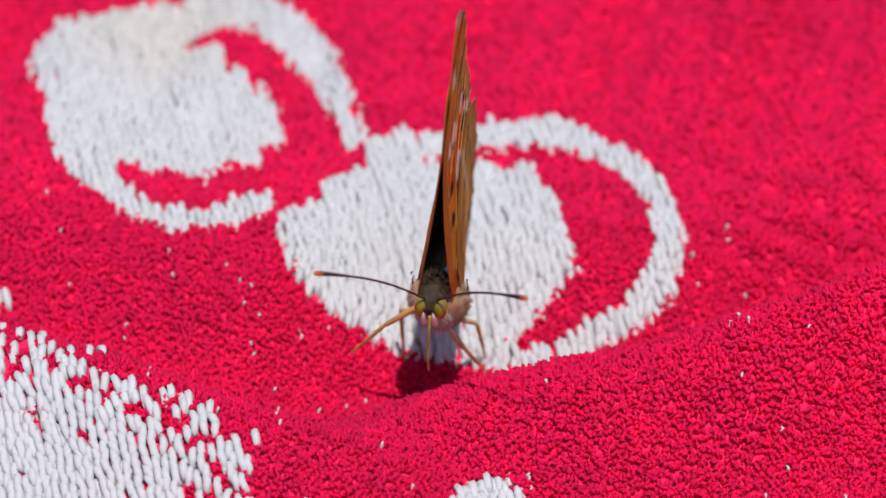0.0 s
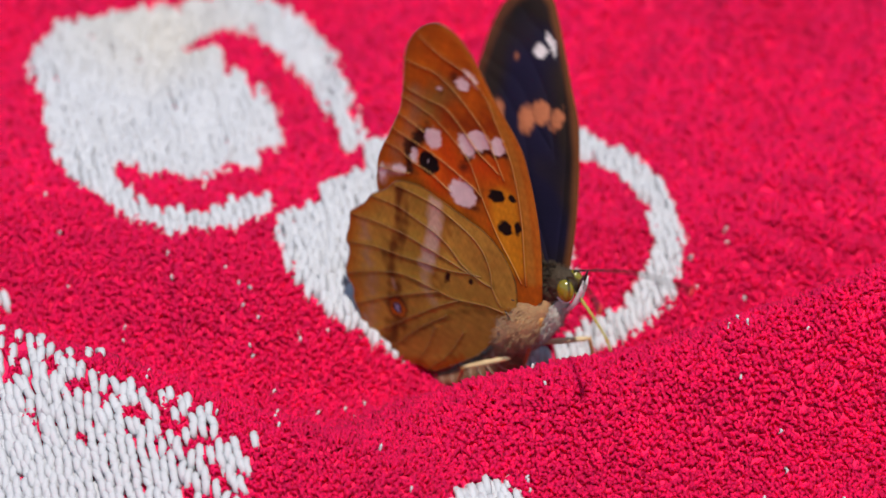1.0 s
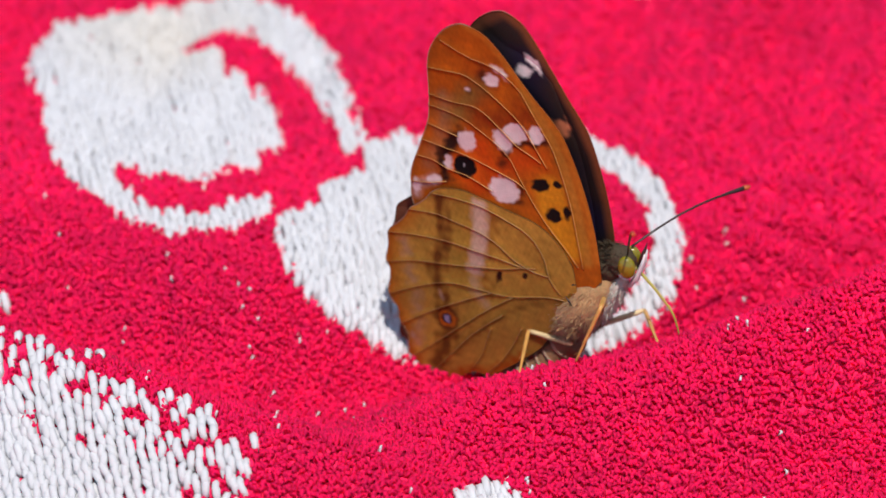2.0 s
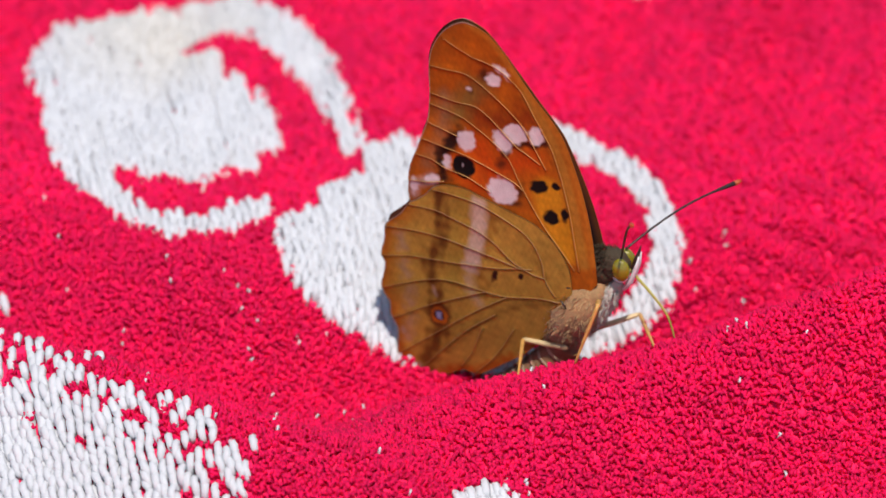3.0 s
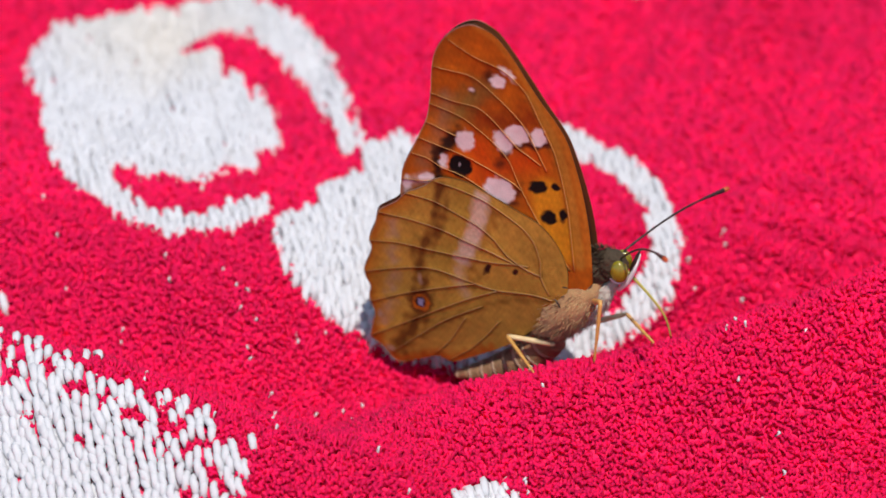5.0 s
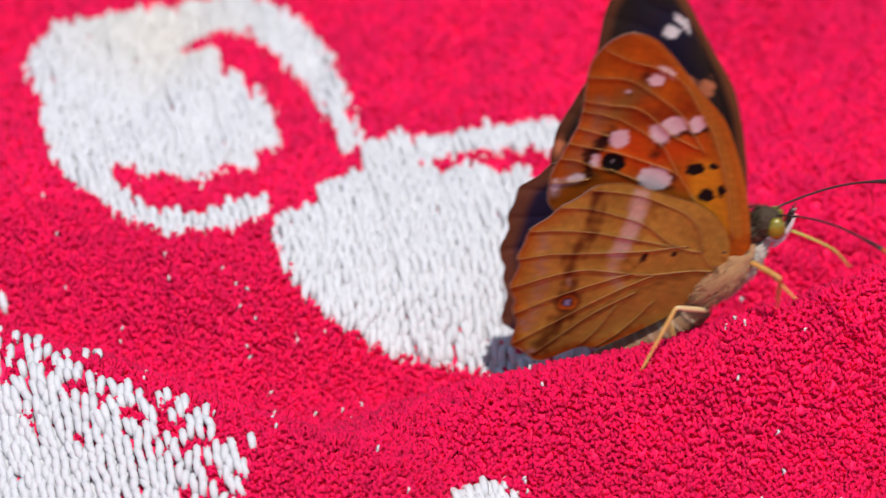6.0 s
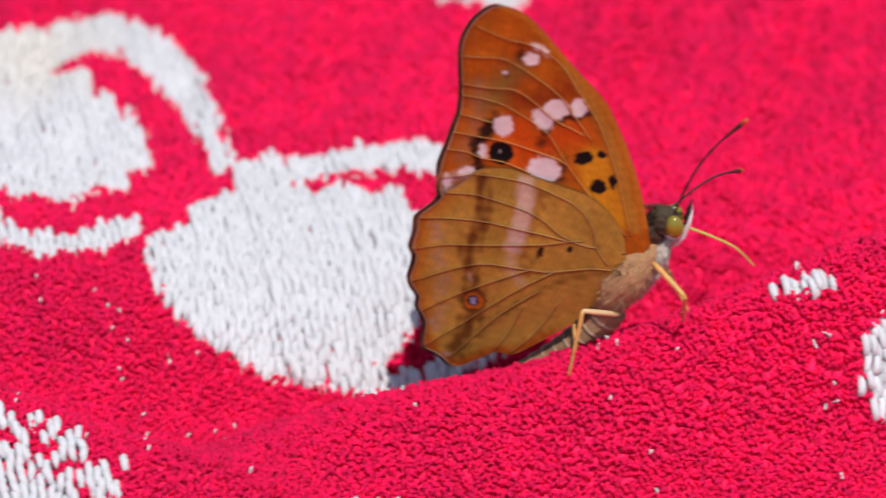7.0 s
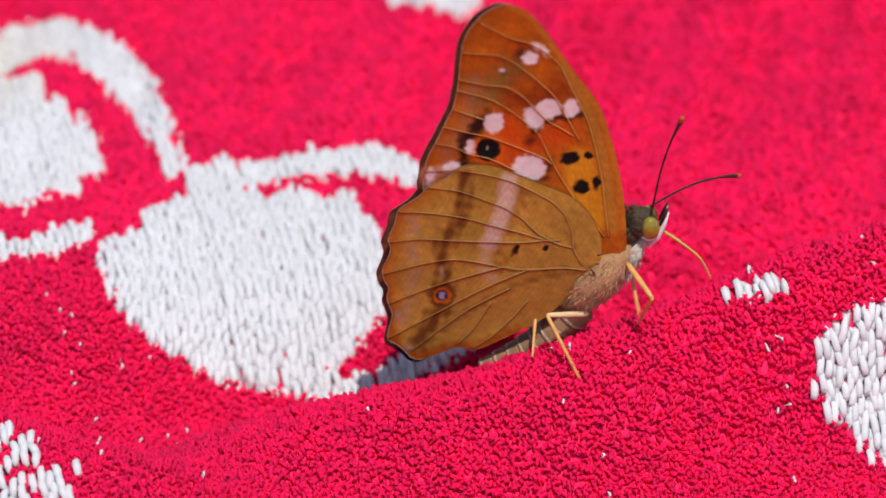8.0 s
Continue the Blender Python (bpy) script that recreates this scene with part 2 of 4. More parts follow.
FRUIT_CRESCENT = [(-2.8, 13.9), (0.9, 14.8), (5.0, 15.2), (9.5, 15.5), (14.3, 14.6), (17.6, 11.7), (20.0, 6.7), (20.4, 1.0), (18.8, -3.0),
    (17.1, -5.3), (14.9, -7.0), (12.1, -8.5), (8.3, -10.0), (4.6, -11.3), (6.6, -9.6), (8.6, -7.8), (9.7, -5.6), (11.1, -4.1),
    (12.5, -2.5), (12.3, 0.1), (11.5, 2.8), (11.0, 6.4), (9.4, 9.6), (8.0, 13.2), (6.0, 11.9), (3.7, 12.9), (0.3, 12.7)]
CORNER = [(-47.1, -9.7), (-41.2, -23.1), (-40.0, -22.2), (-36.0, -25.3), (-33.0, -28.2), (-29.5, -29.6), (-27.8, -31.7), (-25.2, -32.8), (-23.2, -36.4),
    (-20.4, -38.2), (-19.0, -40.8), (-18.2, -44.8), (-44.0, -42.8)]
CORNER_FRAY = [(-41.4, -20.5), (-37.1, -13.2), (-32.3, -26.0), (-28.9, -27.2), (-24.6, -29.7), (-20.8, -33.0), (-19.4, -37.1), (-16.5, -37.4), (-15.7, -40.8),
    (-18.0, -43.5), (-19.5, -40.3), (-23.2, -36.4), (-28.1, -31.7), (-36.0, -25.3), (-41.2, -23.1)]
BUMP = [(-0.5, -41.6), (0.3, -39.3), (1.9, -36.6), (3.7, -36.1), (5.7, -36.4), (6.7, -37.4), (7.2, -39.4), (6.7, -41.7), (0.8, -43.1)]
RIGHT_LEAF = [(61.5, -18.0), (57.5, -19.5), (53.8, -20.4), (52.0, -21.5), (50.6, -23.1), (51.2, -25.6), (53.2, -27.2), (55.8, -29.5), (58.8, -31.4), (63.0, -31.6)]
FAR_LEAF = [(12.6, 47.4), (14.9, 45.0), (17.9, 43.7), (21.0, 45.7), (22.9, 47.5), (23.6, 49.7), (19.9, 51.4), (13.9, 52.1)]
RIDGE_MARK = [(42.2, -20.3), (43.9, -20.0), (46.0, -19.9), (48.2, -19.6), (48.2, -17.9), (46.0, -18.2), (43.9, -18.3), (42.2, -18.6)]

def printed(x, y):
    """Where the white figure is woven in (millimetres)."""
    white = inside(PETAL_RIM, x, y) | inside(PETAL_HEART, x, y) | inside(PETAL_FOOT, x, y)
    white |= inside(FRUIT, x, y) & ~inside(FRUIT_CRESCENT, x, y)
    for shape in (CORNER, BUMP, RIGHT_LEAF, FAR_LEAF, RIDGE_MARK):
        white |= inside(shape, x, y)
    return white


def loop_mesh(seed):
    """One white loop: a bent, slightly uneven yarn that lies along its own y."""
    rs = random.Random(seed)
    bm = bmesh.new()
    pts, rad = [], []
    for i in range(7):
        u = i / 6
        rise = math.sin(math.pi * u) ** 0.5
        pts.append(mm(rs.uniform(-0.06, 0.06) + 0.15 * (u - 0.5), 2.1 * (u - 0.5) - 0.2 * rise, 0.95 * rise - 0.15))
        rad.append((0.31 + 0.10 * rise + rs.uniform(-0.03, 0.03)) * MM)
    tube(bm, pts, rad, 6)
    me = bpy.data.meshes.new("loop")
    bm.to_mesh(me)
    bm.free()
    me.polygons.foreach_set("use_smooth", np.ones(len(me.polygons), dtype=bool))
    me.materials.append(WHITE)
    return me


def single_loops(towel, px, py, lean):
    """The loops of the near corner, each by itself."""
    kinds = [loop_mesh(k) for k in range(5)]
    rs = random.Random(12)
    e = 0.4
    sx = (height(px + e, py) - height(px - e, py)) / (2 * e)
    sy = (height(px, py + e) - height(px, py - e)) / (2 * e)
    for x, y, z, gx, gy in zip(px, py, height(px, py), sx, sy):
        up = Vector((-gx, -gy, 1)).normalized()
        turn = lean + rs.gauss(0, 0.13)
        way = Vector((-math.sin(turn), math.cos(turn), 0))
        way = (way - up * way.dot(up)).normalized()
        ob = new("loop", rs.choice(kinds))
        ob.parent = towel
        m = Matrix((way.cross(up), way, up)).transposed().to_4x4()
        m.translation = mm(x + rs.gauss(0, 0.1), y + rs.gauss(0, 0.15), z)
        ob.matrix_basis = m @ Matrix.Rotation(rs.gauss(0, 0.12), 4, "Y")


def build_towel():
    towel = tagged(new("towel"), "crumpled raspberry red terry towel with a white woven fruit figure", "towel")
    step, half_x, near, far = 1.5, 190, -170, 260
    xs, ys = np.arange(-half_x, half_x + 0.1, step), np.arange(near, far + 0.1, step)
    gx, gy = np.meshgrid(xs, ys)
    gz = height(gx, gy)
    nx, ny = len(xs), len(ys)
    top = np.stack([gx, gy, gz], -1).reshape(-1, 3)
    low = top - (0, 0, 1.2)
    idx = np.arange(nx * ny).reshape(ny, nx)
    quads = np.stack([idx[:-1, :-1], idx[:-1, 1:], idx[1:, 1:], idx[1:, :-1]], -1).reshape(-1, 4)
    rim = np.concatenate([idx[0, :], idx[1:, -1], idx[-1, -2::-1], idx[-2:0:-1, 0]])
    edge = np.stack([rim, np.roll(rim, -1), np.roll(rim, -1) + nx * ny, rim + nx * ny], -1)[:, ::-1]
    mesh_object("backing", np.concatenate([top, low]) * MM, np.concatenate([quads, quads[:, ::-1] + nx * ny, edge]), BACKING, towel, uniform=4)

    # loops of the pile stand in columns that run a little aslant
    rs = np.random.RandomState(3)
    lean = radians(COLUMN_LEAN)
    cx, cy = math.sin(lean), math.cos(lean)

    def columns(wide, long, near_y, far_y):
        """Feet of loops in staggered columns between two distances, with the column's number."""
        a, b = np.meshgrid(np.arange(-90, 96, wide), np.arange(-80, 115, long))
        number = np.round(a / wide).astype(int)
        b = b + 0.5 * long * (number % 2)
        a, b, number = a.ravel(), b.ravel(), number.ravel()
        x, y = a * cy - b * cx, a * cx + b * cy
        keep = (x > -66) & (x < 82) & (y > near_y) & (y < far_y)
        return x[keep], y[keep], number[keep]

    def pile(name, px, py, mat, label, length, tall, radius, jitter, sway, rings, sides, clump=0.0, arch=0.6):
        n = len(px)
        px, py = px + rs.normal(0, 0.10, n), py + rs.normal(0, 0.12, n)
        e = 0.4
        slope_x = (height(px + e, py) - height(px - e, py)) / (2 * e)
        slope_y = (height(px, py + e) - height(px, py - e)) / (2 * e)
        normal = np.stack([-slope_x + clump * ripple(px, py, 71, 2.6), -slope_y + clump * ripple(px, py, 72, 2.6), np.ones(n)], -1)
        normal /= np.linalg.norm(normal, axis=1)[:, None]
        turn = lean + rs.normal(0, radians(jitter), n)
        way = np.stack([-np.sin(turn), np.cos(turn), np.zeros(n)], -1)
        way -= normal * (way * normal).sum(1)[:, None]
        way /= np.linalg.norm(way, axis=1)[:, None]
        side = np.cross(way, normal)
        foot = np.stack([px, py, height(px, py)], -1)
        L = length * rs.uniform(0.75, 1.25, n)
        H = tall * rs.uniform(0.75, 1.25, n) * (1 + 0.9 * clump * ripple(px, py, 73, 1.9))
        tilt, nod = rs.normal(0, sway, n), rs.normal(-0.25, sway, n)
        verts = np.zeros((n, rings, sides, 3))
        for i in range(rings):
            u = i / (rings - 1)
            rise = math.sin(math.pi * u) ** arch
            centre = foot + way * (L * (u - 0.5) + nod * H * rise)[:, None] + normal * (H * rise - 0.15)[:, None] + side * (tilt * H * rise + 0.18 * (u - 0.5))[:, None]
            slant = math.atan2(math.cos(math.pi * u) * 1.2, 0.8)
            t_up = normal * math.cos(slant) - way * math.sin(slant)
            r = radius * (0.75 + 0.35 * rise)
            for k in range(sides):
                ang = math.tau * k / sides
                verts[:, i, k] = centre + side * (r * math.cos(ang)) + t_up * (r * math.sin(ang))
        ring = np.array([[i * sides + k, i * sides + (k + 1) % sides, (i + 1) * sides + (k + 1) % sides, (i + 1) * sides + k] for i in range(rings - 1) for k in range(sides)])
        faces = (ring[None] + (np.arange(n) * rings * sides)[:, None, None]).reshape(-1, 4)
        ob = mesh_object(name, verts.reshape(-1, 3) * MM, faces, mat, towel, label, uniform=4)
        return tagged(ob, kind="stuff")

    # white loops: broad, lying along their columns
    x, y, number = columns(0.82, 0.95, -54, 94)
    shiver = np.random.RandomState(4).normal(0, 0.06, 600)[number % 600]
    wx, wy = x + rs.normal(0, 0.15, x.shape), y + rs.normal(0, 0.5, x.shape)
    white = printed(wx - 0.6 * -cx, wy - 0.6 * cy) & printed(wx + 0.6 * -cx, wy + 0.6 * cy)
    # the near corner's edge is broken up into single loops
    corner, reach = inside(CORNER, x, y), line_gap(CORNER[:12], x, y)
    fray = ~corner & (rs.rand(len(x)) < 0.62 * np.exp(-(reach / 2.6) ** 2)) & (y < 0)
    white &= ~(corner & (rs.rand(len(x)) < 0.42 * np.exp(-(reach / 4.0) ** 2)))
    gaps = rs.rand(len(x)) < 0.006
    slit = np.random.RandomState(8).rand(600, 80)[number % 600, ((y + 60) / 3.2).astype(int) % 80] < 0.12
    white = (white & ~gaps) | fray
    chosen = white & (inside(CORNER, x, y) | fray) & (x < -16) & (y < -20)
    chosen &= np.cumsum(chosen) <= 290
    white = white & ~chosen
    single_loops(towel, x[chosen], y[chosen], lean)
    pile("white_pile", (x + shiver)[white], y[white], WHITE, "white terry loops in slanting columns", 2.2, 0.78, 0.40, 6, 0.14, 6, 5, 0.08, 0.4)
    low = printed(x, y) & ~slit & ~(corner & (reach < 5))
    pile("white_underpile", (x + shiver)[low] + 0.41, y[low], WHITE, "white terry ground between the loops", 1.6, 0.42, 0.42, 5, 0.1, 4, 4, 0.05)
    # red loops: fine and curly, finer where the cloth is near
    singles = (white | chosen) & (reach < 6)
    taken = set(zip(np.round(x[singles]).astype(int), np.round(y[singles]).astype(int)))
    for name, wide, near_y, far_y, radius, rings in (("red_pile", 0.43, -54, 4, 0.205, 5), ("far_red_pile", 0.78, 4, 94, 0.36, 4)):
        x, y, number = columns(wide, wide * 0.80, near_y, far_y)
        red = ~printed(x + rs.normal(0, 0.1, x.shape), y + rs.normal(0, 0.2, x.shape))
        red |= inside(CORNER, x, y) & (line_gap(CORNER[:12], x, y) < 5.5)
        red &= np.array([(i, j) not in taken for i, j in zip(np.round(x).astype(int), np.round(y).astype(int))])
        pile(name, x[red], y[red], RED, "curly raspberry red terry loops", wide * 1.25, 0.80, radius, 45, 0.34, rings, 3, 0.14 if name == "red_pile" else 0.08)
        if name == "red_pile":
            fleck = (np.random.RandomState(9).rand(900) < 0.10)[number % 900] & (rs.rand(len(x)) < 0.05) & red
            pile("white_fleck", x[fleck], y[fleck], WHITE, "single white threads showing through", 0.6, 1.0, 0.13, 20, 0.2, 5, 4)
    return towel


def build_ground():
    n, size = 60, 40.0
    line = np.sign(np.linspace(-1, 1, n)) * np.abs(np.linspace(-1, 1, n)) ** 3 * size
    gx, gy = np.meshgrid(line, line)
    gz = -0.016 + 0.0 * gx
    idx = np.arange(n * n).reshape(n, n)
    quads = np.stack([idx[:-1, :-1], idx[:-1, 1:], idx[1:, 1:], idx[1:, :-1]], -1).reshape(-1, 4)
    ob = mesh_object("ground", np.stack([gx, gy, gz], -1).reshape(-1, 3), quads, GROUND, uniform=4)
    tagged(ob, "dry brown ground under the towel", "ground", kind="structure")


# ------------------------------------------------------------ the butterfly
# wing outlines and marks in millimetres from the hinge: x towards the head, z up
FW_OUTLINE = [(2.0, 3.0), (1.63, 5.13), (1.15, 7.48), (0.47, 10.05), (-0.46, 12.83), (-1.44, 15.31), (-2.45, 17.48), (-3.66, 19.15), (-5.07, 20.82),
    (-6.75, 22.98), (-8.41, 25.14), (-9.96, 26.83), (-11.12, 27.51), (-12.13, 27.8), (-12.77, 27.71), (-13.54, 27.26), (-14.24, 26.59), (-14.81, 25.76),
    (-15.3, 24.7), (-15.58, 23.65), (-15.67, 22.35), (-15.63, 20.88), (-15.54, 19.43), (-15.55, 17.88), (-15.66, 16.28), (-16.02, 14.92), (-16.35, 13.7),
    (-16.68, 12.53), (-17.11, 11.19), (-17.37, 9.9), (-17.35, 8.59), (-17.33, 7.2), (-16.77, 5.74), (-14.53, 3.61), (-10.01, 2.49), (-4.08, 1.73), (-0.62,
    1.43)]
FW_EDGE = [(-12.83, 27.69), (-14.81, 25.76), (-15.58, 23.65), (-15.63, 20.88), (-15.55, 17.88), (-16.02, 14.92), (-16.68, 12.53), (-17.37, 9.9),
    (-17.33, 7.2)]
FW_COSTA = [(1.63, 5.13), (0.47, 10.05), (-1.44, 15.31), (-3.66, 19.15), (-6.75, 22.98), (-9.96, 26.83), (-12.02, 27.84)]
FW_OLIVE = [(-10.68, 20.99), (-12.06, 19.55), (-12.93, 17.31)]
FW_LILAC = [(-13.96, 19.21), (-14.24, 16.53), (-14.27, 14.24), (-15.63, 11.14)]
FW_LILAC_LOW = [(-14.97, 9.74), (-16.78, 8.54), (-16.85, 7.58)]
FW_BAND = [(-10.2, 22.56), (-11.24, 18.1), (-10.19, 17.63), (-7.73, 17.86), (-6.22, 19.03)]
FW_FIRE = [(-5.36, 14.57), (-7.45, 13.5), (-9.21, 11.9), (-10.5, 14.63), (-10.84, 10.01)]
FW_CELL = [(-3.53, 11.46), (-2.95, 9.49), (-2.18, 8.21), (-1.02, 6.13)]
FW_COSTAL_TAN = [(-6.25, 21.56), (-4.22, 18.45), (-2.29, 14.39), (-0.79, 9.93), (0.58, 4.78)]
FW_SHEEN = [(-2.0, 7.03), (-5.47, 11.38), (-8.6, 15.95), (-10.05, 21.21)]
FW_VEINS = [[(-0.3, 3.97), (-1.82, 5.84), (-3.52, 7.73), (-5.3, 10.19), (-6.55, 12.25), (-7.52, 13.99), (-9.22, 15.54), (-11.98, 17.32), (-13.82,
    17.84), (-15.57, 18.13)], [(0.14, 3.99), (-1.21, 9.79), (-2.28, 13.14), (-3.34, 15.91), (-4.41, 17.75), (-5.26, 19.23), (-6.66, 21.74), (-8.35,
    23.19), (-9.79, 23.85), (-11.64, 24.29), (-14.36, 25.66)], [(-4.49, 14.25), (-5.82, 15.04), (-7.01, 15.69), (-9.51, 18.0), (-11.06, 18.93), (-13.11,
    18.99), (-15.47, 19.33)], [(-3.87, 13.84), (-5.3, 16.17), (-6.55, 18.15), (-8.23, 19.73), (-10.62, 21.46), (-12.19, 22.26), (-13.9, 22.31), (-15.55,
    22.32)], [(-5.99, 11.07), (-6.81, 11.65), (-9.16, 12.43), (-11.16, 13.11), (-12.5, 13.46), (-14.04, 13.68), (-16.38, 14.07)], [(-12.7, 15.26),
    (-14.14, 15.65), (-15.57, 15.99)], [(-9.24, 9.97), (-11.64, 10.99), (-13.67, 11.34), (-15.15, 11.97), (-16.75, 12.11)], [(-13.78, 9.8), (-15.42,
    9.24), (-17.34, 8.99)]]
FW_DARK = [(-4.42, 11.83, 0.86, 0.67, 18), (-2.81, 12.27, 0.4, 0.4, 0), (-2.97, 8.92, 0.74, 0.74, 0), (-1.67, 9.57, 0.4, 0.67, 0), (-13.17, 14.45,
    0.51, 1.28, -25), (-14.1, 11.64, 0.34, 1.14, 10), (-13.8, 13.05, 0.69, 0.47, 15), (-13.83, 10.24, 0.46, 0.27, 0), (-6.94, 9.39, 0.86, 0.34, 10),
    (-6.19, 10.87, 0.29, 0.87, -10), (-8.26, 13.27, 0.51, 0.6, 0), (-7.85, 14.82, 0.4, 0.54, 0), (-10.41, 22.49, 0.4, 0.6, 0), (-11.57, 20.55, 0.23, 0.27,
    0)]
FW_PALE = [(-9.44, 22.18, 0.74, 0.67, 20), (-9.05, 23.53, 0.57, 0.27, -45), (-8.29, 23.15, 0.69, 0.27, -52), (-8.24, 15.76, 0.86, 1.28, 25), (-7.01,
    16.96, 1.14, 1.08, -30), (-5.04, 17.15, 0.74, 1.01, 0), (-11.77, 14.95, 0.92, 1.14, 0), (-7.99, 10.38, 1.54, 1.41, -8), (-13.58, 12.09, 0.4, 0.81, 0),
    (-15.01, 9.66, 0.74, 0.6, 20), (-16.78, 8.54, 0.4, 0.87, 0), (-11.75, 20.68, 0.17, 0.2, 0)]
HW_OUTLINE = [(-0.3, 2.19), (-0.6, 3.91), (-1.53, 5.67), (-2.76, 7.05), (-4.22, 8.07), (-5.83, 8.59), (-7.9, 9.19), (-9.69, 9.72), (-11.17, 10.18),
    (-12.59, 10.22), (-13.71, 10.0), (-14.56, 9.48), (-15.26, 8.56), (-16.2, 7.73), (-16.94, 7.19), (-17.73, 5.88), (-18.57, 5.03), (-19.34, 4.13),
    (-19.48, 2.51), (-19.84, 0.8), (-19.51, -0.24), (-19.59, -1.31), (-19.92, -2.83), (-19.64, -3.98), (-19.09, -4.95), (-19.1, -6.15), (-18.65, -7.25),
    (-18.34, -8.19), (-18.44, -9.66), (-18.38, -11.07), (-17.39, -11.69), (-16.62, -12.32), (-15.98, -13.01), (-15.02, -13.2), (-14.12, -12.7), (-12.9,
    -11.9), (-11.68, -11.16), (-10.67, -11.25), (-9.69, -10.97), (-8.59, -10.11), (-7.05, -8.81), (-5.69, -7.58), (-4.44, -6.32), (-3.42, -4.72), (-2.67,
    -2.77), (-2.16, -1.05), (-1.64, 0.34), (-0.97, 1.28)]
HW_MARGIN = [(-17.33, 6.5), (-18.85, 4.45), (-19.34, 2.23), (-19.46, -0.22), (-19.75, -2.76), (-19.09, -4.95), (-18.42, -7.87), (-18.35, -10.7)]
HW_LOW = [(-18.33, -10.33), (-17.39, -11.62), (-15.88, -12.75), (-14.81, -12.9), (-13.26, -11.9), (-11.58, -10.9), (-10.28, -10.93), (-8.72, -9.94),
    (-6.52, -8.19)]
HW_BROWN = [(-13.76, 8.93), (-13.78, 7.08), (-13.38, 5.59), (-13.72, 3.45), (-14.7, 1.21), (-14.69, -0.71), (-14.21, -2.6), (-14.08, -3.95)]
HW_BROWN_LOW = [(-14.0, -6.77), (-14.59, -8.82), (-15.55, -11.17)]
HW_BROWN_IN = [(-8.29, 7.83), (-8.92, 5.25), (-10.06, 1.65), (-9.06, -0.99)]
HW_OLIVE = [(-11.62, 9.23), (-11.79, 5.9), (-11.98, 2.5), (-12.54, -0.48)]
HW_PALE_LINE = [(-9.79, 8.78), (-9.71, 6.42), (-10.08, 3.84), (-10.64, 1.59)]
HW_PALE_LOW = [(-10.73, 1.35), (-10.71, -1.05), (-9.86, -2.41)]
HW_LILAC = [(-17.76, 3.85), (-17.55, 0.53), (-16.93, -2.34), (-17.01, -6.6), (-17.34, -8.87)]
HW_FOLD_SHADE = [(-1.77, 0.01), (-4.82, -1.01), (-8.67, -3.65), (-11.37, -6.49), (-13.5, -9.09)]
HW_ANAL = [(-1.84, -1.98), (-6.22, -4.68), (-8.93, -7.43), (-11.68, -9.77)]
HW_VEINS = [[(-1.87, 0.79), (-2.93, 2.38), (-3.29, 4.19), (-4.18, 5.95), (-5.5, 7.14), (-7.76, 8.16), (-9.74, 8.86), (-12.08, 9.25), (-14.37, 9.35)],
    [(-2.95, 2.56), (-4.29, 2.68), (-6.38, 3.58), (-8.08, 5.01), (-9.76, 5.88), (-12.16, 6.6), (-14.12, 7.08), (-16.99, 7.1)], [(-5.47, 2.91), (-7.87,
    3.4), (-10.24, 3.71), (-13.04, 4.19), (-16.36, 4.27), (-19.34, 4.06)], [(-4.35, 3.12), (-5.48, 2.97), (-7.73, 2.33), (-10.84, 1.84), (-14.09, 1.47),
    (-16.98, 1.24), (-19.75, 0.49)], [(-1.52, 0.25), (-3.39, 0.17), (-7.02, -0.75), (-9.73, -0.74), (-12.35, -0.6), (-14.09, -0.8), (-16.69, -1.75),
    (-19.82, -3.28)], [(-9.13, -0.82), (-12.32, -2.61), (-15.5, -4.48), (-18.98, -6.82)], [(-6.89, -0.83), (-9.35, -2.75), (-12.08, -5.21), (-14.96,
    -7.89), (-18.34, -10.84)], [(-8.12, -3.25), (-11.39, -6.35), (-13.52, -8.95), (-16.0, -12.07)], [(-9.52, -5.35), (-10.6, -8.63), (-11.78, -10.69)],
    [(-6.24, -4.47), (-7.23, -6.64), (-8.62, -9.0), (-10.28, -10.93)]]
HW_DARK = [(-8.13, 1.28, 0.29, 0.54, -15), (-5.36, 2.03, 0.29, 0.34, 0)]
HW_PALE = [(-14.41, -2.4, 0.23, 0.47, 0), (-16.38, -11.72, 0.4, 0.4, 0), (-17.88, -8.01, 0.29, 0.4, 0)]
FW_TRIO_FOOT = [(-8.03, 14.5), (-7.41, 15.3), (-6.12, 16.07), (-5.13, 16.1), (-4.2, 16.62)]
FW_EYE = (-11.92, 11.92)
HW_EYE = (-14.03, -5.14)


def soft(d, w):
    """1 inside, 0 outside, over a border w wide."""
    return np.clip(0.5 - d / w, 0, 1)


def spot(x, z, cx, cz, rx, rz, turn=0.0, edge=0.35, seed=1):
    c, s = math.cos(radians(turn)), math.sin(radians(turn))
    u, v = ((x - cx) * c + (z - cz) * s) / rx, (-(x - cx) * s + (z - cz) * c) / rz
    d = (np.sqrt(u * u + v * v) - 1) * min(rx, rz) + 0.12 * ripple(x, z, seed, 0.9)
    return soft(d, edge)


def blend(color, mask, tint):
    m = mask[:, None]
    return color * (1 - m) + np.array(tint) * m


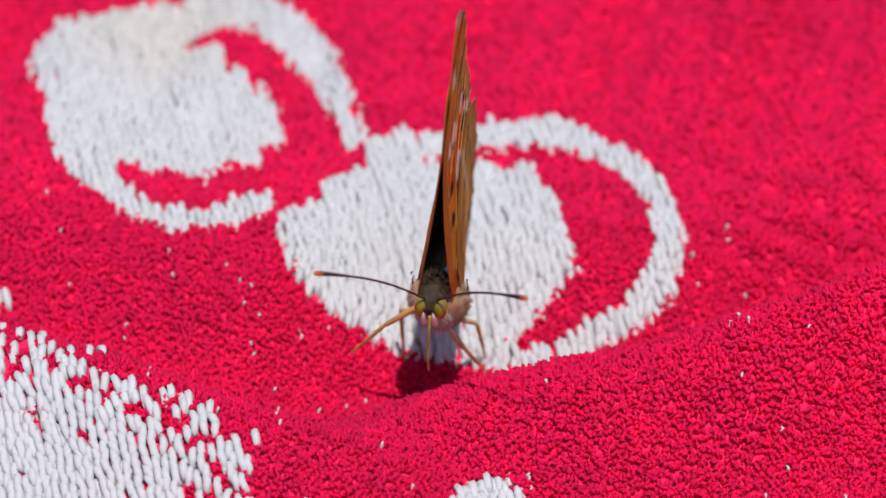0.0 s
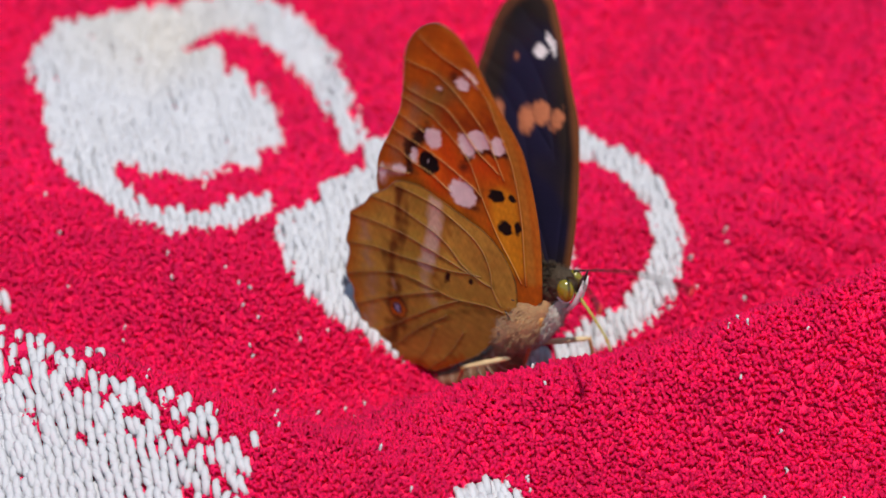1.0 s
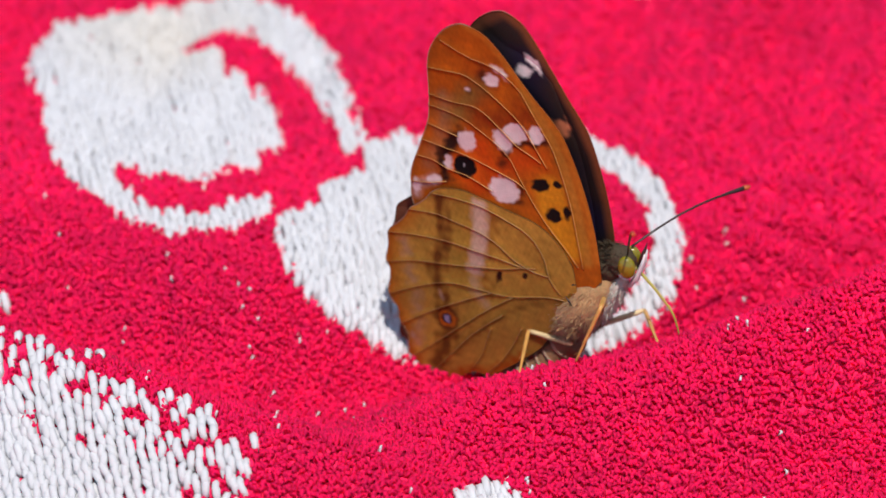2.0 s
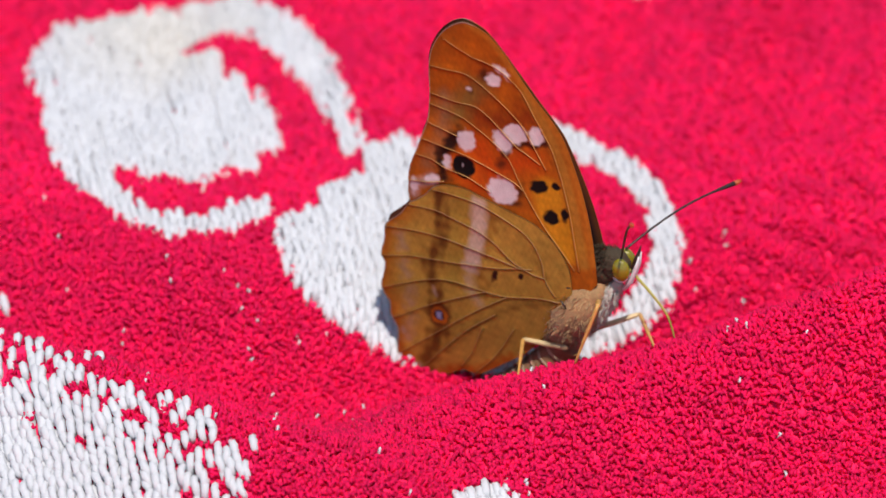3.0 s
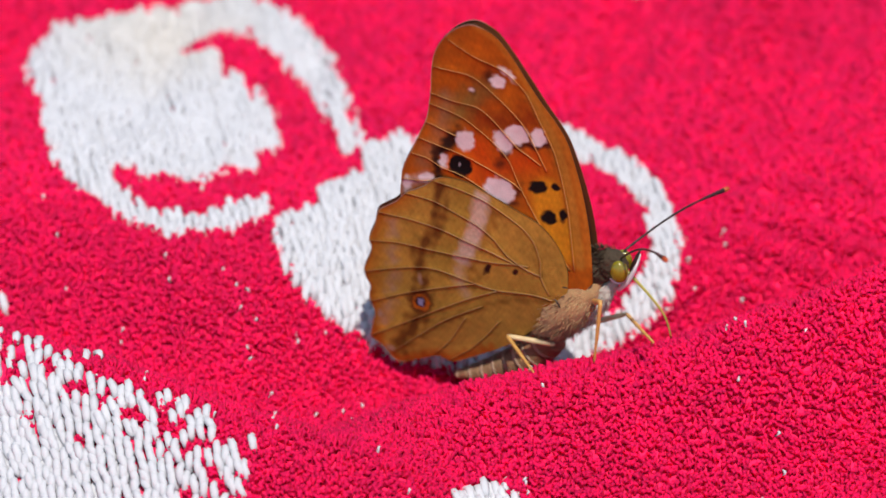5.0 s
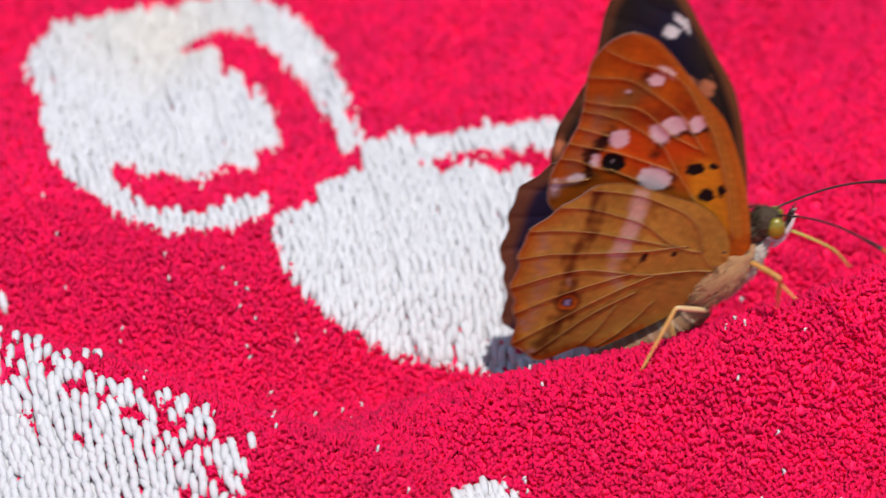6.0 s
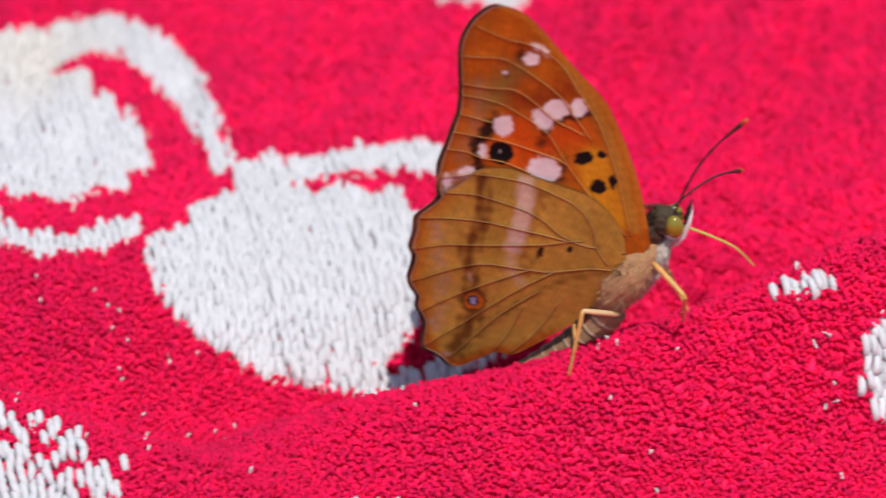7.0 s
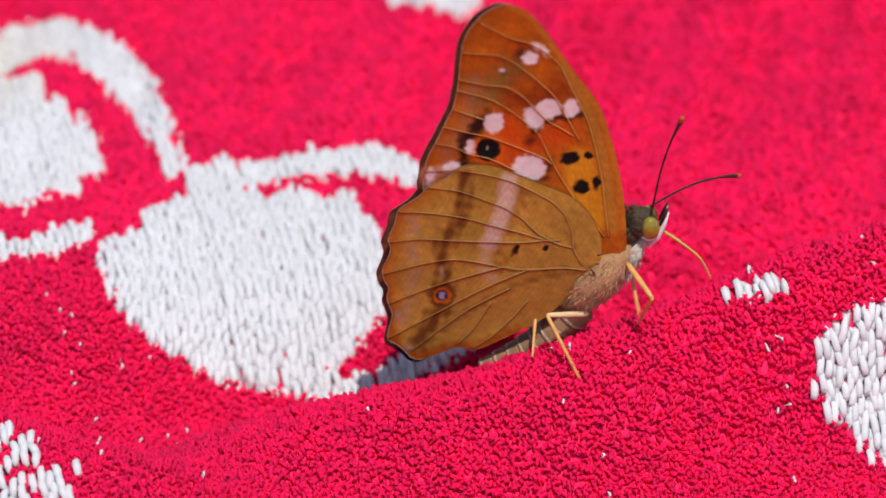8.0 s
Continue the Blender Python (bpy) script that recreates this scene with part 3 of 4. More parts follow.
def forewing_under(x, z, rim):
    n1, n2, n3 = ripple(x, z, 11, 6.0), ripple(x, z, 12, 1.6), ripple(x, z, 13, 0.7)
    gap = np.min([line_gap(v, x, z) for v in FW_VEINS], axis=0)
    col = np.tile(np.array([0.40, 0.125, 0.007]), (len(x), 1)) * (1 + 0.10 * n1 + 0.08 * n2)[:, None]
    col = blend(col, soft(line_gap(FW_BAND, x, z) - 1.2 + 0.3 * n2, 2.0) * 0.75, (0.25, 0.050, 0.004))
    col = blend(col, soft(line_gap(FW_OLIVE, x, z) - 1.0 + 0.3 * n2, 1.8) * 0.85, (0.26, 0.150, 0.040))
    col = blend(col, soft(line_gap(FW_LILAC, x, z) - 0.6 + 0.2 * n2, 1.5) * 0.65, (0.33, 0.185, 0.110))
    col = blend(col, soft(line_gap(FW_FIRE, x, z) - 1.2, 1.8) * 0.9, (0.50, 0.095, 0.003))
    col = blend(col, soft(line_gap(FW_CELL, x, z) - 1.5, 0.9) * 0.95, (0.52, 0.25, 0.018))
    col = blend(col, soft(line_gap(FW_COSTAL_TAN, x, z) - 0.55, 0.6) * 0.8, (0.40, 0.20, 0.040))
    col = blend(col, soft(line_gap(FW_COSTA, x, z) - 0.45, 0.4) * 0.8, (0.46, 0.19, 0.030))
    col = blend(col, soft(line_gap(FW_LILAC_LOW, x, z) - 0.45, 0.9) * 0.8, (0.46, 0.36, 0.36))
    col = blend(col, soft(line_gap(FW_TRIO_FOOT, x, z) - 0.30 + 0.15 * n2, 0.5) * 0.95, (0.075, 0.016, 0.004))
    col = blend(col, soft(line_gap(FW_EDGE, x, z) - 0.3, 0.9) * 0.45, (0.20, 0.070, 0.012))
    # fine cross-wise flecks of the scales
    col = col * (1 + 0.07 * n3)[:, None]
    for cx, cz, rx, rz, turn in FW_DARK[:4]:
        col = blend(col, spot(x, z, cx, cz, rx, rz, turn, 0.25, 21), (0.012, 0.005, 0.003))
    for cx, cz, rx, rz, turn in FW_DARK[4:8]:
        col = blend(col, spot(x, z, cx, cz, rx * 1.3, rz * 1.25, turn, 0.6, 21) * 0.95, (0.030, 0.012, 0.006))
    for cx, cz, rx, rz, turn in FW_DARK[8:]:
        col = blend(col, spot(x, z, cx, cz, rx, rz, turn, 0.5, 21) * 0.75, (0.080, 0.022, 0.005))
    cx, cz = FW_EYE
    col = blend(col, spot(x, z, cx, cz, 1.6, 1.8, 0, 0.9, 23) * 0.85, (0.58, 0.15, 0.008))
    for cx, cz, rx, rz, turn in FW_PALE:
        col = blend(col, spot(x, z, cx, cz, rx, rz, turn, 0.26, 22) * 0.95, (0.64, 0.56, 0.57))
    cx, cz = FW_EYE
    col = blend(col, spot(x, z, cx, cz, 1.07, 1.28, 0, 0.18, 24), (0.006, 0.004, 0.004))
    col = blend(col, spot(x, z, cx - 0.1, cz + 0.15, 0.09, 0.10, 0, 0.1, 24), (0.30, 0.28, 0.30))
    for vein in FW_VEINS:
        gap = line_gap(vein, x, z)
        col = blend(col, soft(gap - 0.05, 0.12) * 0.55, (0.50, 0.26, 0.06))
        # dark lines at both sides: the raised vein's shadow put into the colour
        col = blend(col, soft(np.abs(gap - 0.16) - 0.04, 0.12) * 0.35, (0.09, 0.03, 0.004))
    return blend(col, soft(rim - 0.07, 0.12) * 0.8 * soft(x + 11.5, 1.0), (0.50, 0.42, 0.36))


def hindwing_under(x, z, rim):
    n1, n2, n3 = ripple(x, z, 31, 7.0), ripple(x, z, 32, 1.4), ripple(x * 0.4, z, 38, 1.0)
    gap = np.min([line_gap(v, x, z) for v in HW_VEINS], axis=0)
    edge = line_gap(HW_MARGIN, x, z)
    col = np.tile(np.array([0.40, 0.235, 0.056]), (len(x), 1)) * (1 + 0.10 * n1 + 0.07 * n2)[:, None]
    col = blend(col, soft(line_gap(HW_ANAL, x, z) - 2.0, 3.0) * 0.6, (0.42, 0.240, 0.066))
    col = blend(col, soft(line_gap(HW_OLIVE, x, z) - 1.0, 1.6) * 0.6, (0.35, 0.225, 0.048))
    col = blend(col, soft(edge - 0.9, 1.8) * 0.8, (0.42, 0.160, 0.018))
    col = blend(col, soft(line_gap(HW_LILAC, x, z) - 0.45 + 0.25 * n2, 1.0) * 0.5 * soft(0.35 - gap, 0.5), (0.42, 0.27, 0.22))
    col = blend(col, soft(edge - 0.15, 0.6) * 0.6, (0.33, 0.09, 0.008))
    col = blend(col, soft(line_gap(HW_LOW, x, z) - 0.55 + 0.2 * n2, 0.9) * 0.85, (0.37, 0.095, 0.006))
    for band, wide in ((HW_BROWN, 0.55), (HW_BROWN_LOW, 0.75)):
        col = blend(col, soft(line_gap(band, x, z) - wide + 0.35 * ripple(x, z, 33, 1.7), 1.1) * 0.85, (0.135, 0.045, 0.006))
    col = blend(col, soft(line_gap(HW_BROWN_IN, x, z) - 0.35 + 0.3 * n2, 1.0) * 0.6, (0.24, 0.095, 0.014))
    pale = np.maximum(soft(line_gap(HW_PALE_LINE, x, z) - 0.80 + 0.15 * n2, 0.6), 0.5 * soft(line_gap(HW_PALE_LOW, x, z) - 0.5 + 0.2 * n2, 0.8))
    col = blend(col, 0.80 * pale, (0.52, 0.39, 0.34))
    # shadow along the hindwing's long fold, painted as a brown line
    col = blend(col, soft(line_gap(HW_FOLD_SHADE, x, z) - 0.25 + 0.2 * n3, 0.9) * 0.5, (0.16, 0.075, 0.016))
    col = col * (1 + 0.06 * n3 + 0.05 * ripple(x, z, 39, 0.6))[:, None]
    for cx, cz, rx, rz, turn in HW_DARK:
        col = blend(col, spot(x, z, cx, cz, rx, rz, turn, 0.2, 34), (0.05, 0.012, 0.006))
    for cx, cz, rx, rz, turn in HW_PALE:
        col = blend(col, spot(x, z, cx, cz, rx, rz, turn, 0.3, 34) * 0.7, (0.40, 0.28, 0.24))
    cx, cz = HW_EYE
    col = blend(col, spot(x, z, cx, cz, 1.25, 1.45, 0, 0.5, 35) * 0.85, (0.13, 0.040, 0.005))
    col = blend(col, spot(x, z, cx, cz, 0.86, 1.0, 0, 0.25, 35) * 0.95, (0.46, 0.14, 0.012))
    col = blend(col, spot(x, z, cx, cz, 0.55, 0.66, 0, 0.25, 36), (0.03, 0.012, 0.01))
    col = blend(col, spot(x, z, cx, cz, 0.34, 0.42, 0, 0.22, 37), (0.30, 0.28, 0.42))
    for vein in HW_VEINS:
        gap = line_gap(vein, x, z)
        col = blend(col, soft(gap - 0.05, 0.12) * 0.4, (0.44, 0.26, 0.09))
        # painted shade that flanks each raised vein of the hindwing
        col = blend(col, soft(np.abs(gap - 0.16) - 0.04, 0.12) * 0.35, (0.08, 0.032, 0.010))
    return blend(blend(col, soft(rim - 0.16, 0.16) * 0.4, (0.14, 0.06, 0.02)), soft(rim - 0.06, 0.10) * 0.7 * soft(x + 14.0, 1.0), (0.50, 0.42, 0.36))


def forewing_over(x, z, rim):
    n1 = ripple(x, z, 41, 5.0)
    col = np.tile(np.array([0.012, 0.006, 0.005]), (len(x), 1)) * (1 + 0.3 * n1)[:, None]
    col = blend(col, soft(line_gap(FW_SHEEN, x, z) - 2.6 + 0.8 * n1, 2.6) * 0.85, (0.005, 0.003, 0.022))
    col = blend(col, soft(line_gap(FW_COSTA, x, z) - 0.6, 0.7) * 0.8, (0.16, 0.05, 0.015))
    col = blend(col, soft(line_gap(FW_EDGE, x, z) - 0.9, 0.7) * 0.6, (0.12, 0.035, 0.012))
    for cx, cz, rx, rz, turn in FW_PALE[:3]:
        col = blend(col, spot(x, z, cx, cz, rx, rz, turn, 0.3, 42), (0.66, 0.58, 0.58))
    for cx, cz, rx, rz, turn in FW_PALE[3:]:
        col = blend(col, spot(x, z, cx, cz, rx, rz, turn, 0.5, 43), (0.42, 0.13, 0.06))
    cx, cz = FW_EYE
    col = blend(col, spot(x, z, cx, cz, 1.7, 1.9, 0, 0.6, 44), (0.22, 0.05, 0.015))
    return blend(col, spot(x, z, cx, cz, 0.9, 1.0, 0, 0.3, 45), (0.006, 0.004, 0.004))


def hindwing_over(x, z, rim):
    n1 = ripple(x, z, 51, 5.0)
    col = np.tile(np.array([0.020, 0.010, 0.008]), (len(x), 1)) * (1 + 0.3 * n1)[:, None]
    col = blend(col, soft(line_gap(HW_LILAC, x, z) - 3.0 + n1, 3.0) * 0.7, (0.008, 0.005, 0.035))
    col = blend(col, soft(line_gap(HW_PALE_LINE, x, z) - 0.9, 0.9) * 0.9, (0.36, 0.12, 0.05))
    return blend(col, soft(line_gap(HW_MARGIN, x, z) - 1.2, 0.8) * 0.7, (0.15, 0.045, 0.014))


def camber(x, z):
    """How far a wing stands out from the middle plane: it leaves the side of the thorax, leans to its twin, and bends round the abdomen."""
    far = np.hypot(x, z)
    belly = line_gap(np.array([(-0.6, -6.6), (-9.0, -13.5)]), x, z)
    return 1.6 * np.exp(-(far / 12.0) ** 2) + 0.55 * np.exp(-(belly / 2.4) ** 2) + 0.04 * ripple(x, z, 61, 9.0) * np.clip(far / 10, 0, 1)


def build_wing(name, outline, veins, under, over, side, out, rounds, steps, parent, label):
    """A thin cambered wing; side -1 is the right one, whose underside looks to -y when folded. out: how far it lies outside its neighbour (mm)."""
    line = smooth_line(outline, steps + 1)
    base = np.zeros(2)
    share = np.linspace(0.02, 1, rounds) ** 0.9
    flat = base + (line[None] - base) * share[:, None, None]
    x, z = flat[..., 0].ravel(), flat[..., 1].ravel()
    length = np.linalg.norm(line - base, axis=1)
    rim = ((1 - share)[:, None] * length[None]).ravel()
    gap = np.full(x.shape, 9.0)
    for vein in veins:
        gap = np.minimum(gap, line_gap(vein, x, z))
    far = np.hypot(x, z)
    bulge = camber(x, z)
    relief = 0.08 * soft(gap - 0.05, 0.25) - 0.07 * np.sin(np.clip(gap, 0, 1.0) / 1.0 * math.pi / 2) * np.clip(far / 8, 0, 1)
    thick = 0.05 + 0.25 * np.clip(1 - far / 5, 0, 1)
    outer = side * (out + bulge + relief + thick)
    inner = side * (out + bulge + relief - thick)
    n = len(x)
    verts = np.concatenate([np.stack([x, outer, z], -1), np.stack([x, inner, z], -1)])
    idx = np.arange(n).reshape(rounds, steps + 1)
    quads = np.stack([idx[:-1, :-1], idx[:-1, 1:], idx[1:, 1:], idx[1:, :-1]], -1).reshape(-1, 4)
    border = np.concatenate([idx[-1, :], idx[::-1, -1][1:], idx[0, ::-1][1:], idx[1:, 0]])[:-1]
    hem = np.stack([border, np.roll(border, -1), np.roll(border, -1) + n, border + n], -1)
    if side < 0:
        faces = np.concatenate([quads[:, ::-1], quads + n, hem])
    else:
        faces = np.concatenate([quads, quads[:, ::-1] + n, hem[:, ::-1]])
    ob = mesh_object(name, verts * MM, faces, WING_UNDER, parent, label, uniform=4)
    me = ob.data
    me.materials.append(WING_OVER)
    slot = np.zeros(len(me.polygons), dtype=np.int32)
    slot[len(quads):2 * len(quads)] = 1
    me.polygons.foreach_set("material_index", slot)
    col = np.ones((2 * n, 4), dtype=np.float32)
    col[:n, :3], col[n:, :3] = np.clip(1.24 * under(x, z, rim) ** 1.32, 0, 1), np.clip(over(x, z, rim), 0, 1)
    layer = me.attributes.new("scales", "FLOAT_COLOR", "POINT")
    layer.data.foreach_set("color", col.ravel())
    # raised veins on the underside
    for vein in veins:
        path = smooth_line(vein, 26)
        reach = np.hypot(path[:, 0], path[:, 1])
        lift = out + camber(path[:, 0], path[:, 1]) + 0.05 + 0.05 + 0.25 * np.clip(1 - reach / 5, 0, 1)
        bm = bmesh.new()
        tube(bm, [mm(px, side * py, pz) for (px, pz), py in zip(path, lift)], [(0.038 - 0.0009 * i) * MM for i in range(26)], 6)
        part("vein", bm, FORE_VEIN if name == "forewing" else VEIN, ob)
    return ob


BODY_TILT = Matrix.Rotation(radians(-62), 3, "Y")


def build_butterfly():
    fly = tagged(new("butterfly"), "brown and orange butterfly with eyespots, standing on the red towel", "butterfly")
    # thorax with a pale breast
    thorax, breast = ((-0.15, 0, -1.2), (4.9, 2.8, 2.5)), ((1.75, 0, -0.9), (4.3, 1.7, 1.25))
    bm = bmesh.new()
    blob(bm, mm(*thorax[0]), BODY_TILT, [v * MM for v in thorax[1]], 1, 0.10)
    part("thorax", bm, FUR, fly, "tan furry thorax")
    bm = bmesh.new()
    blob(bm, mm(*breast[0]), BODY_TILT, [v * MM for v in breast[1]], 2, 0.15)
    part("breast", bm, PALE_FUR, fly, "pale grey furry underside of the thorax")
    # hairs of the thorax, combed backwards
    rs = random.Random(5)
    for name, mat, count, (mid, size) in (("thorax_hair", FUR, 1500, thorax), ("breast_hair", PALE_FUR, 700, breast)):
        bm = bmesh.new()
        for _ in range(count):
            a, b = rs.uniform(0, math.tau), rs.uniform(-1, 1)
            way = Vector((b, math.cos(a) * math.sqrt(1 - b * b), math.sin(a) * math.sqrt(1 - b * b)))
            root = mm(*mid) + BODY_TILT @ Vector((way.x * size[0], way.y * size[1], way.z * size[2])) * MM * 0.97
            tip = root + (BODY_TILT @ (way * 0.6 + Vector((-1.1, 0, rs.uniform(-0.4, 0.4))))).normalized() * rs.uniform(0.4, 1.0) * MM
            tube(bm, (root, root.lerp(tip, 0.6), tip), (0.05 * MM, 0.035 * MM, 0.01 * MM), 3)
        part(name, bm, mat, fly)
    # dark joints at the roots of the wings
    for s in (-1, 1):
        for ends in (((-1.2, 0.9), (-0.5, 0.0)), ((-0.7, 2.4), (-0.2, 2.6))):
            (x0, z0), (x1, z1) = ends
            bm = bmesh.new()
            tube(bm, (mm(x0, s * 2.5, z0), mm((x0 + x1) / 2, s * 2.62, (z0 + z1) / 2 + 0.1), mm(x1, s * 2.6, z1)), (0.03 * MM, 0.09 * MM, 0.03 * MM), 6)
            part("wing_joint", bm, DARK, fly, "dark wing joint")
    # abdomen in eight overlapping rings with pale hind edges
    abdomen = None
    line = smooth_line([(-1.2, -5.6), (-3.6, -9.1), (-6.6, -11.6), (-9.9, -13.2)], 49)
    for k in range(8):
        bm = bmesh.new()
        pts, rad = [], []
        for i in range(7):
            u = (k * 6 + i) / 48
            pts.append(mm(line[k * 6 + i][0], 0, line[k * 6 + i][1]))
            rad.append((1.42 * (1 - u ** 2.6) + 0.34) * (0.93 + 0.09 * (i / 6)) * MM * (0.80 if i == 6 else 1))
        tube(bm, pts, rad, 18)
        ring = part("abdomen_ring" if abdomen else "abdomen", bm, BELLY, abdomen or fly, "" if abdomen else "grey-brown ringed abdomen")
        abdomen = abdomen or ring
        bm = bmesh.new()
        tube(bm, (pts[4].lerp(pts[5], 0.3), pts[5].lerp(pts[6], 0.5)), (rad[4] * 1.02, rad[5] * 1.015), 18)
        part("ring_edge", bm, RING_EDGE, abdomen)
    # head, eyes, palps
    head_at = Vector((3.2, 0, 4.6))
    bm = bmesh.new()
    blob(bm, head_at * MM, BODY_TILT, (1.55 * MM, 1.3 * MM, 1.6 * MM), 3, 0.12)
    blob(bm, mm(1.9, 0, 3.5), BODY_TILT, (1.5 * MM, 1.35 * MM, 1.5 * MM), 7, 0.12)
    for _ in range(420):
        way = Vector((rs.uniform(-1, 0.7), rs.uniform(-1, 1), rs.uniform(-0.2, 1))).normalized()
        root = head_at * MM + Vector((way.x * 1.45 - rs.choice((0, 1.2)), way.y * 1.2, way.z * 1.5 - 0.2)) * MM
        tube(bm, (root, root + (way + Vector((-0.7, 0, 0.1))) * rs.uniform(0.25, 0.5) * MM), (0.06 * MM, 0.012 * MM), 3)
    part("head", bm, DARK_FUR, fly, "dark olive-brown furry head")
    for s in (-1, 1):
        eye_at = Vector((4.1, s * 0.88, 4.6))
        bm = bmesh.new()
        blob(bm, eye_at * MM, Matrix.Rotation(radians(-8), 3, "Y"), (0.88 * MM, 0.70 * MM, 1.2 * MM), 4, 0.0)
        eye = part("eye", bm, EYE_GREEN, fly, "glossy olive-green compound eye")
        bm = bmesh.new()
        blob(bm, (eye_at + Vector((-0.1, s * 0.62, 0.25))) * MM, Matrix.Identity(3), (0.13 * MM, 0.05 * MM, 0.17 * MM), 5, 0.1)
        part("pupil_spot", bm, DARK, eye)
        bm = bmesh.new()
        rim = [(eye_at + Vector((0.88 * math.cos(a), s * 0.22, 1.2 * math.sin(a)))) * MM for a in [radians(-210 + 11 * k) for k in range(17)]]
        tube(bm, rim, [(0.035 + 0.065 * math.sin(math.pi * k / 16)) * MM for k in range(17)], 6)
        part("eye_rim", bm, WHITE_SCALE, eye, "white rim of the eye")
        bm = bmesh.new()
        tube(bm, (mm(4.3, s * 0.4, 2.1), mm(5.0, s * 0.5, 3.3), mm(5.45, s * 0.5, 4.9), mm(5.65, s * 0.42, 6.2)), (0.20 * MM, 0.27 * MM, 0.20 * MM, 0.06 * MM), 8)
        part("palp", bm, WHITE_SCALE, fly, "white palp with a dark tip")
        bm = bmesh.new()
        tube(bm, (mm(5.05, s * 0.42, 4.6), mm(5.35, s * 0.42, 5.8), mm(5.62, s * 0.4, 6.95)), (0.14 * MM, 0.20 * MM, 0.03 * MM), 6)
        part("palp_tip", bm, DARK, fly)
    bm = bmesh.new()
    curve = smooth_line([(0, 0), (0.9, -0.9), (2.3, -2.4), (3.8, -4.4), (4.6, -6.9)], 26)
    tube(bm, [mm(p[0], 0, p[1]) for p in curve], [(0.155 - 0.0028 * i) * MM for i in range(26)], 8)
    tongue = part("proboscis", bm, TONGUE, fly, "yellow-green curved proboscis")
    tongue.location = mm(*TONGUE_ROOT)
    feelers = []
    for s in (-1, 1):
        bm = bmesh.new()
        pts = [mm(13.6 * u, 0, 0.9 * math.sin(math.pi * u)) for u in np.linspace(0, 1, 25)]
        rad = [(0.105 + (0.15 * max(0, (u - 0.76) / 0.24) ** 0.8)) * MM for u in np.linspace(0, 1, 25)]
        tube(bm, pts[:24], rad[:24], 8)
        feeler = part("antenna", bm, DARK, fly, "thin dark antenna with a rusty club")
        bm = bmesh.new()
        tube(bm, (pts[23], pts[24], mm(13.85, 0, 0)), (0.26 * MM, 0.22 * MM, 0.06 * MM), 8)
        part("club_tip", bm, RUST, feeler, "rust red tip")
        feeler.location = mm(4.07, s * 0.6, 6.0)
        feelers.append(feeler)
    # four walking legs: thigh, and shin with foot under it
    legs = []
    for hip, mat, lab in LEGS:
        bm = bmesh.new()
        tube(bm, [mm(FEMUR * u, 0, 0) for u in (0, 0.1, 0.5, 0.9, 1)], [r * MM for r in (0.16, 0.27, 0.29, 0.25, 0.17)], 8)
        femur = part("leg", bm, LEG_CREAM if mat else LEG_OCHRE, fly, lab)
        femur.location = mm(*hip)
        bm = bmesh.new()
        tube(bm, [mm(TIBIA * u, 0, 0) for u in (0, 0.06, 0.5, 0.62, 0.64, 0.8, 0.96, 1)], [r * MM for r in (0.15, 0.20, 0.18, 0.17, 0.14, 0.13, 0.11, 0.08)], 8)
        for k in range(9):
            u, a = 0.2 + 0.08 * k, k * 2.3
            p = mm(TIBIA * u, 0.2 * math.cos(a), 0.2 * math.sin(a))
            tube(bm, (p, p + mm(0.3, 0.25 * math.cos(a), 0.25 * math.sin(a))), (0.03 * MM, 0.01 * MM), 3)
        shin = part("shin", bm, LEG_OCHRE, femur, "thin ochre shin and foot")
        shin.location = mm(FEMUR, 0, 0)
        legs.append((femur, shin))
    wings = []
    for s, tag in ((-1, "right"), (1, "left")):
        r, st = (210, 420) if s < 0 else (120, 220)
        wings.append((s, build_wing("forewing", FW_OUTLINE, FW_VEINS, forewing_under, forewing_over, s, 0.06, r, st, fly,
                                    "orange-brown forewing with pale spots and a black eyespot")))
        wings.append((s, build_wing("hindwing", HW_OUTLINE, HW_VEINS, hindwing_under, hindwing_over, s, 0.27, r, st, fly,
                                    "olive-tan scalloped hindwing with a pale band and dark veins")))
    return fly, wings, feelers, legs, tongue


FEMUR, TIBIA = 4.6, 6.6
TONGUE_ROOT = (4.7, 0, 4.2)
LEGS = (((2.3, -1.7, 1.1), 0, "slender ochre middle leg"), ((1.0, 1.0, -4.4), 1, "slender cream and ochre middle leg"),
        ((-0.6, -2.0, -4.9), 1, "slender cream and ochre hind leg"), ((-0.6, 1.3, -5.0), 1, "slender cream and ochre hind leg"))

build_ground()
build_towel()
butterfly, wings, feelers, legs, tongue = build_butterfly()

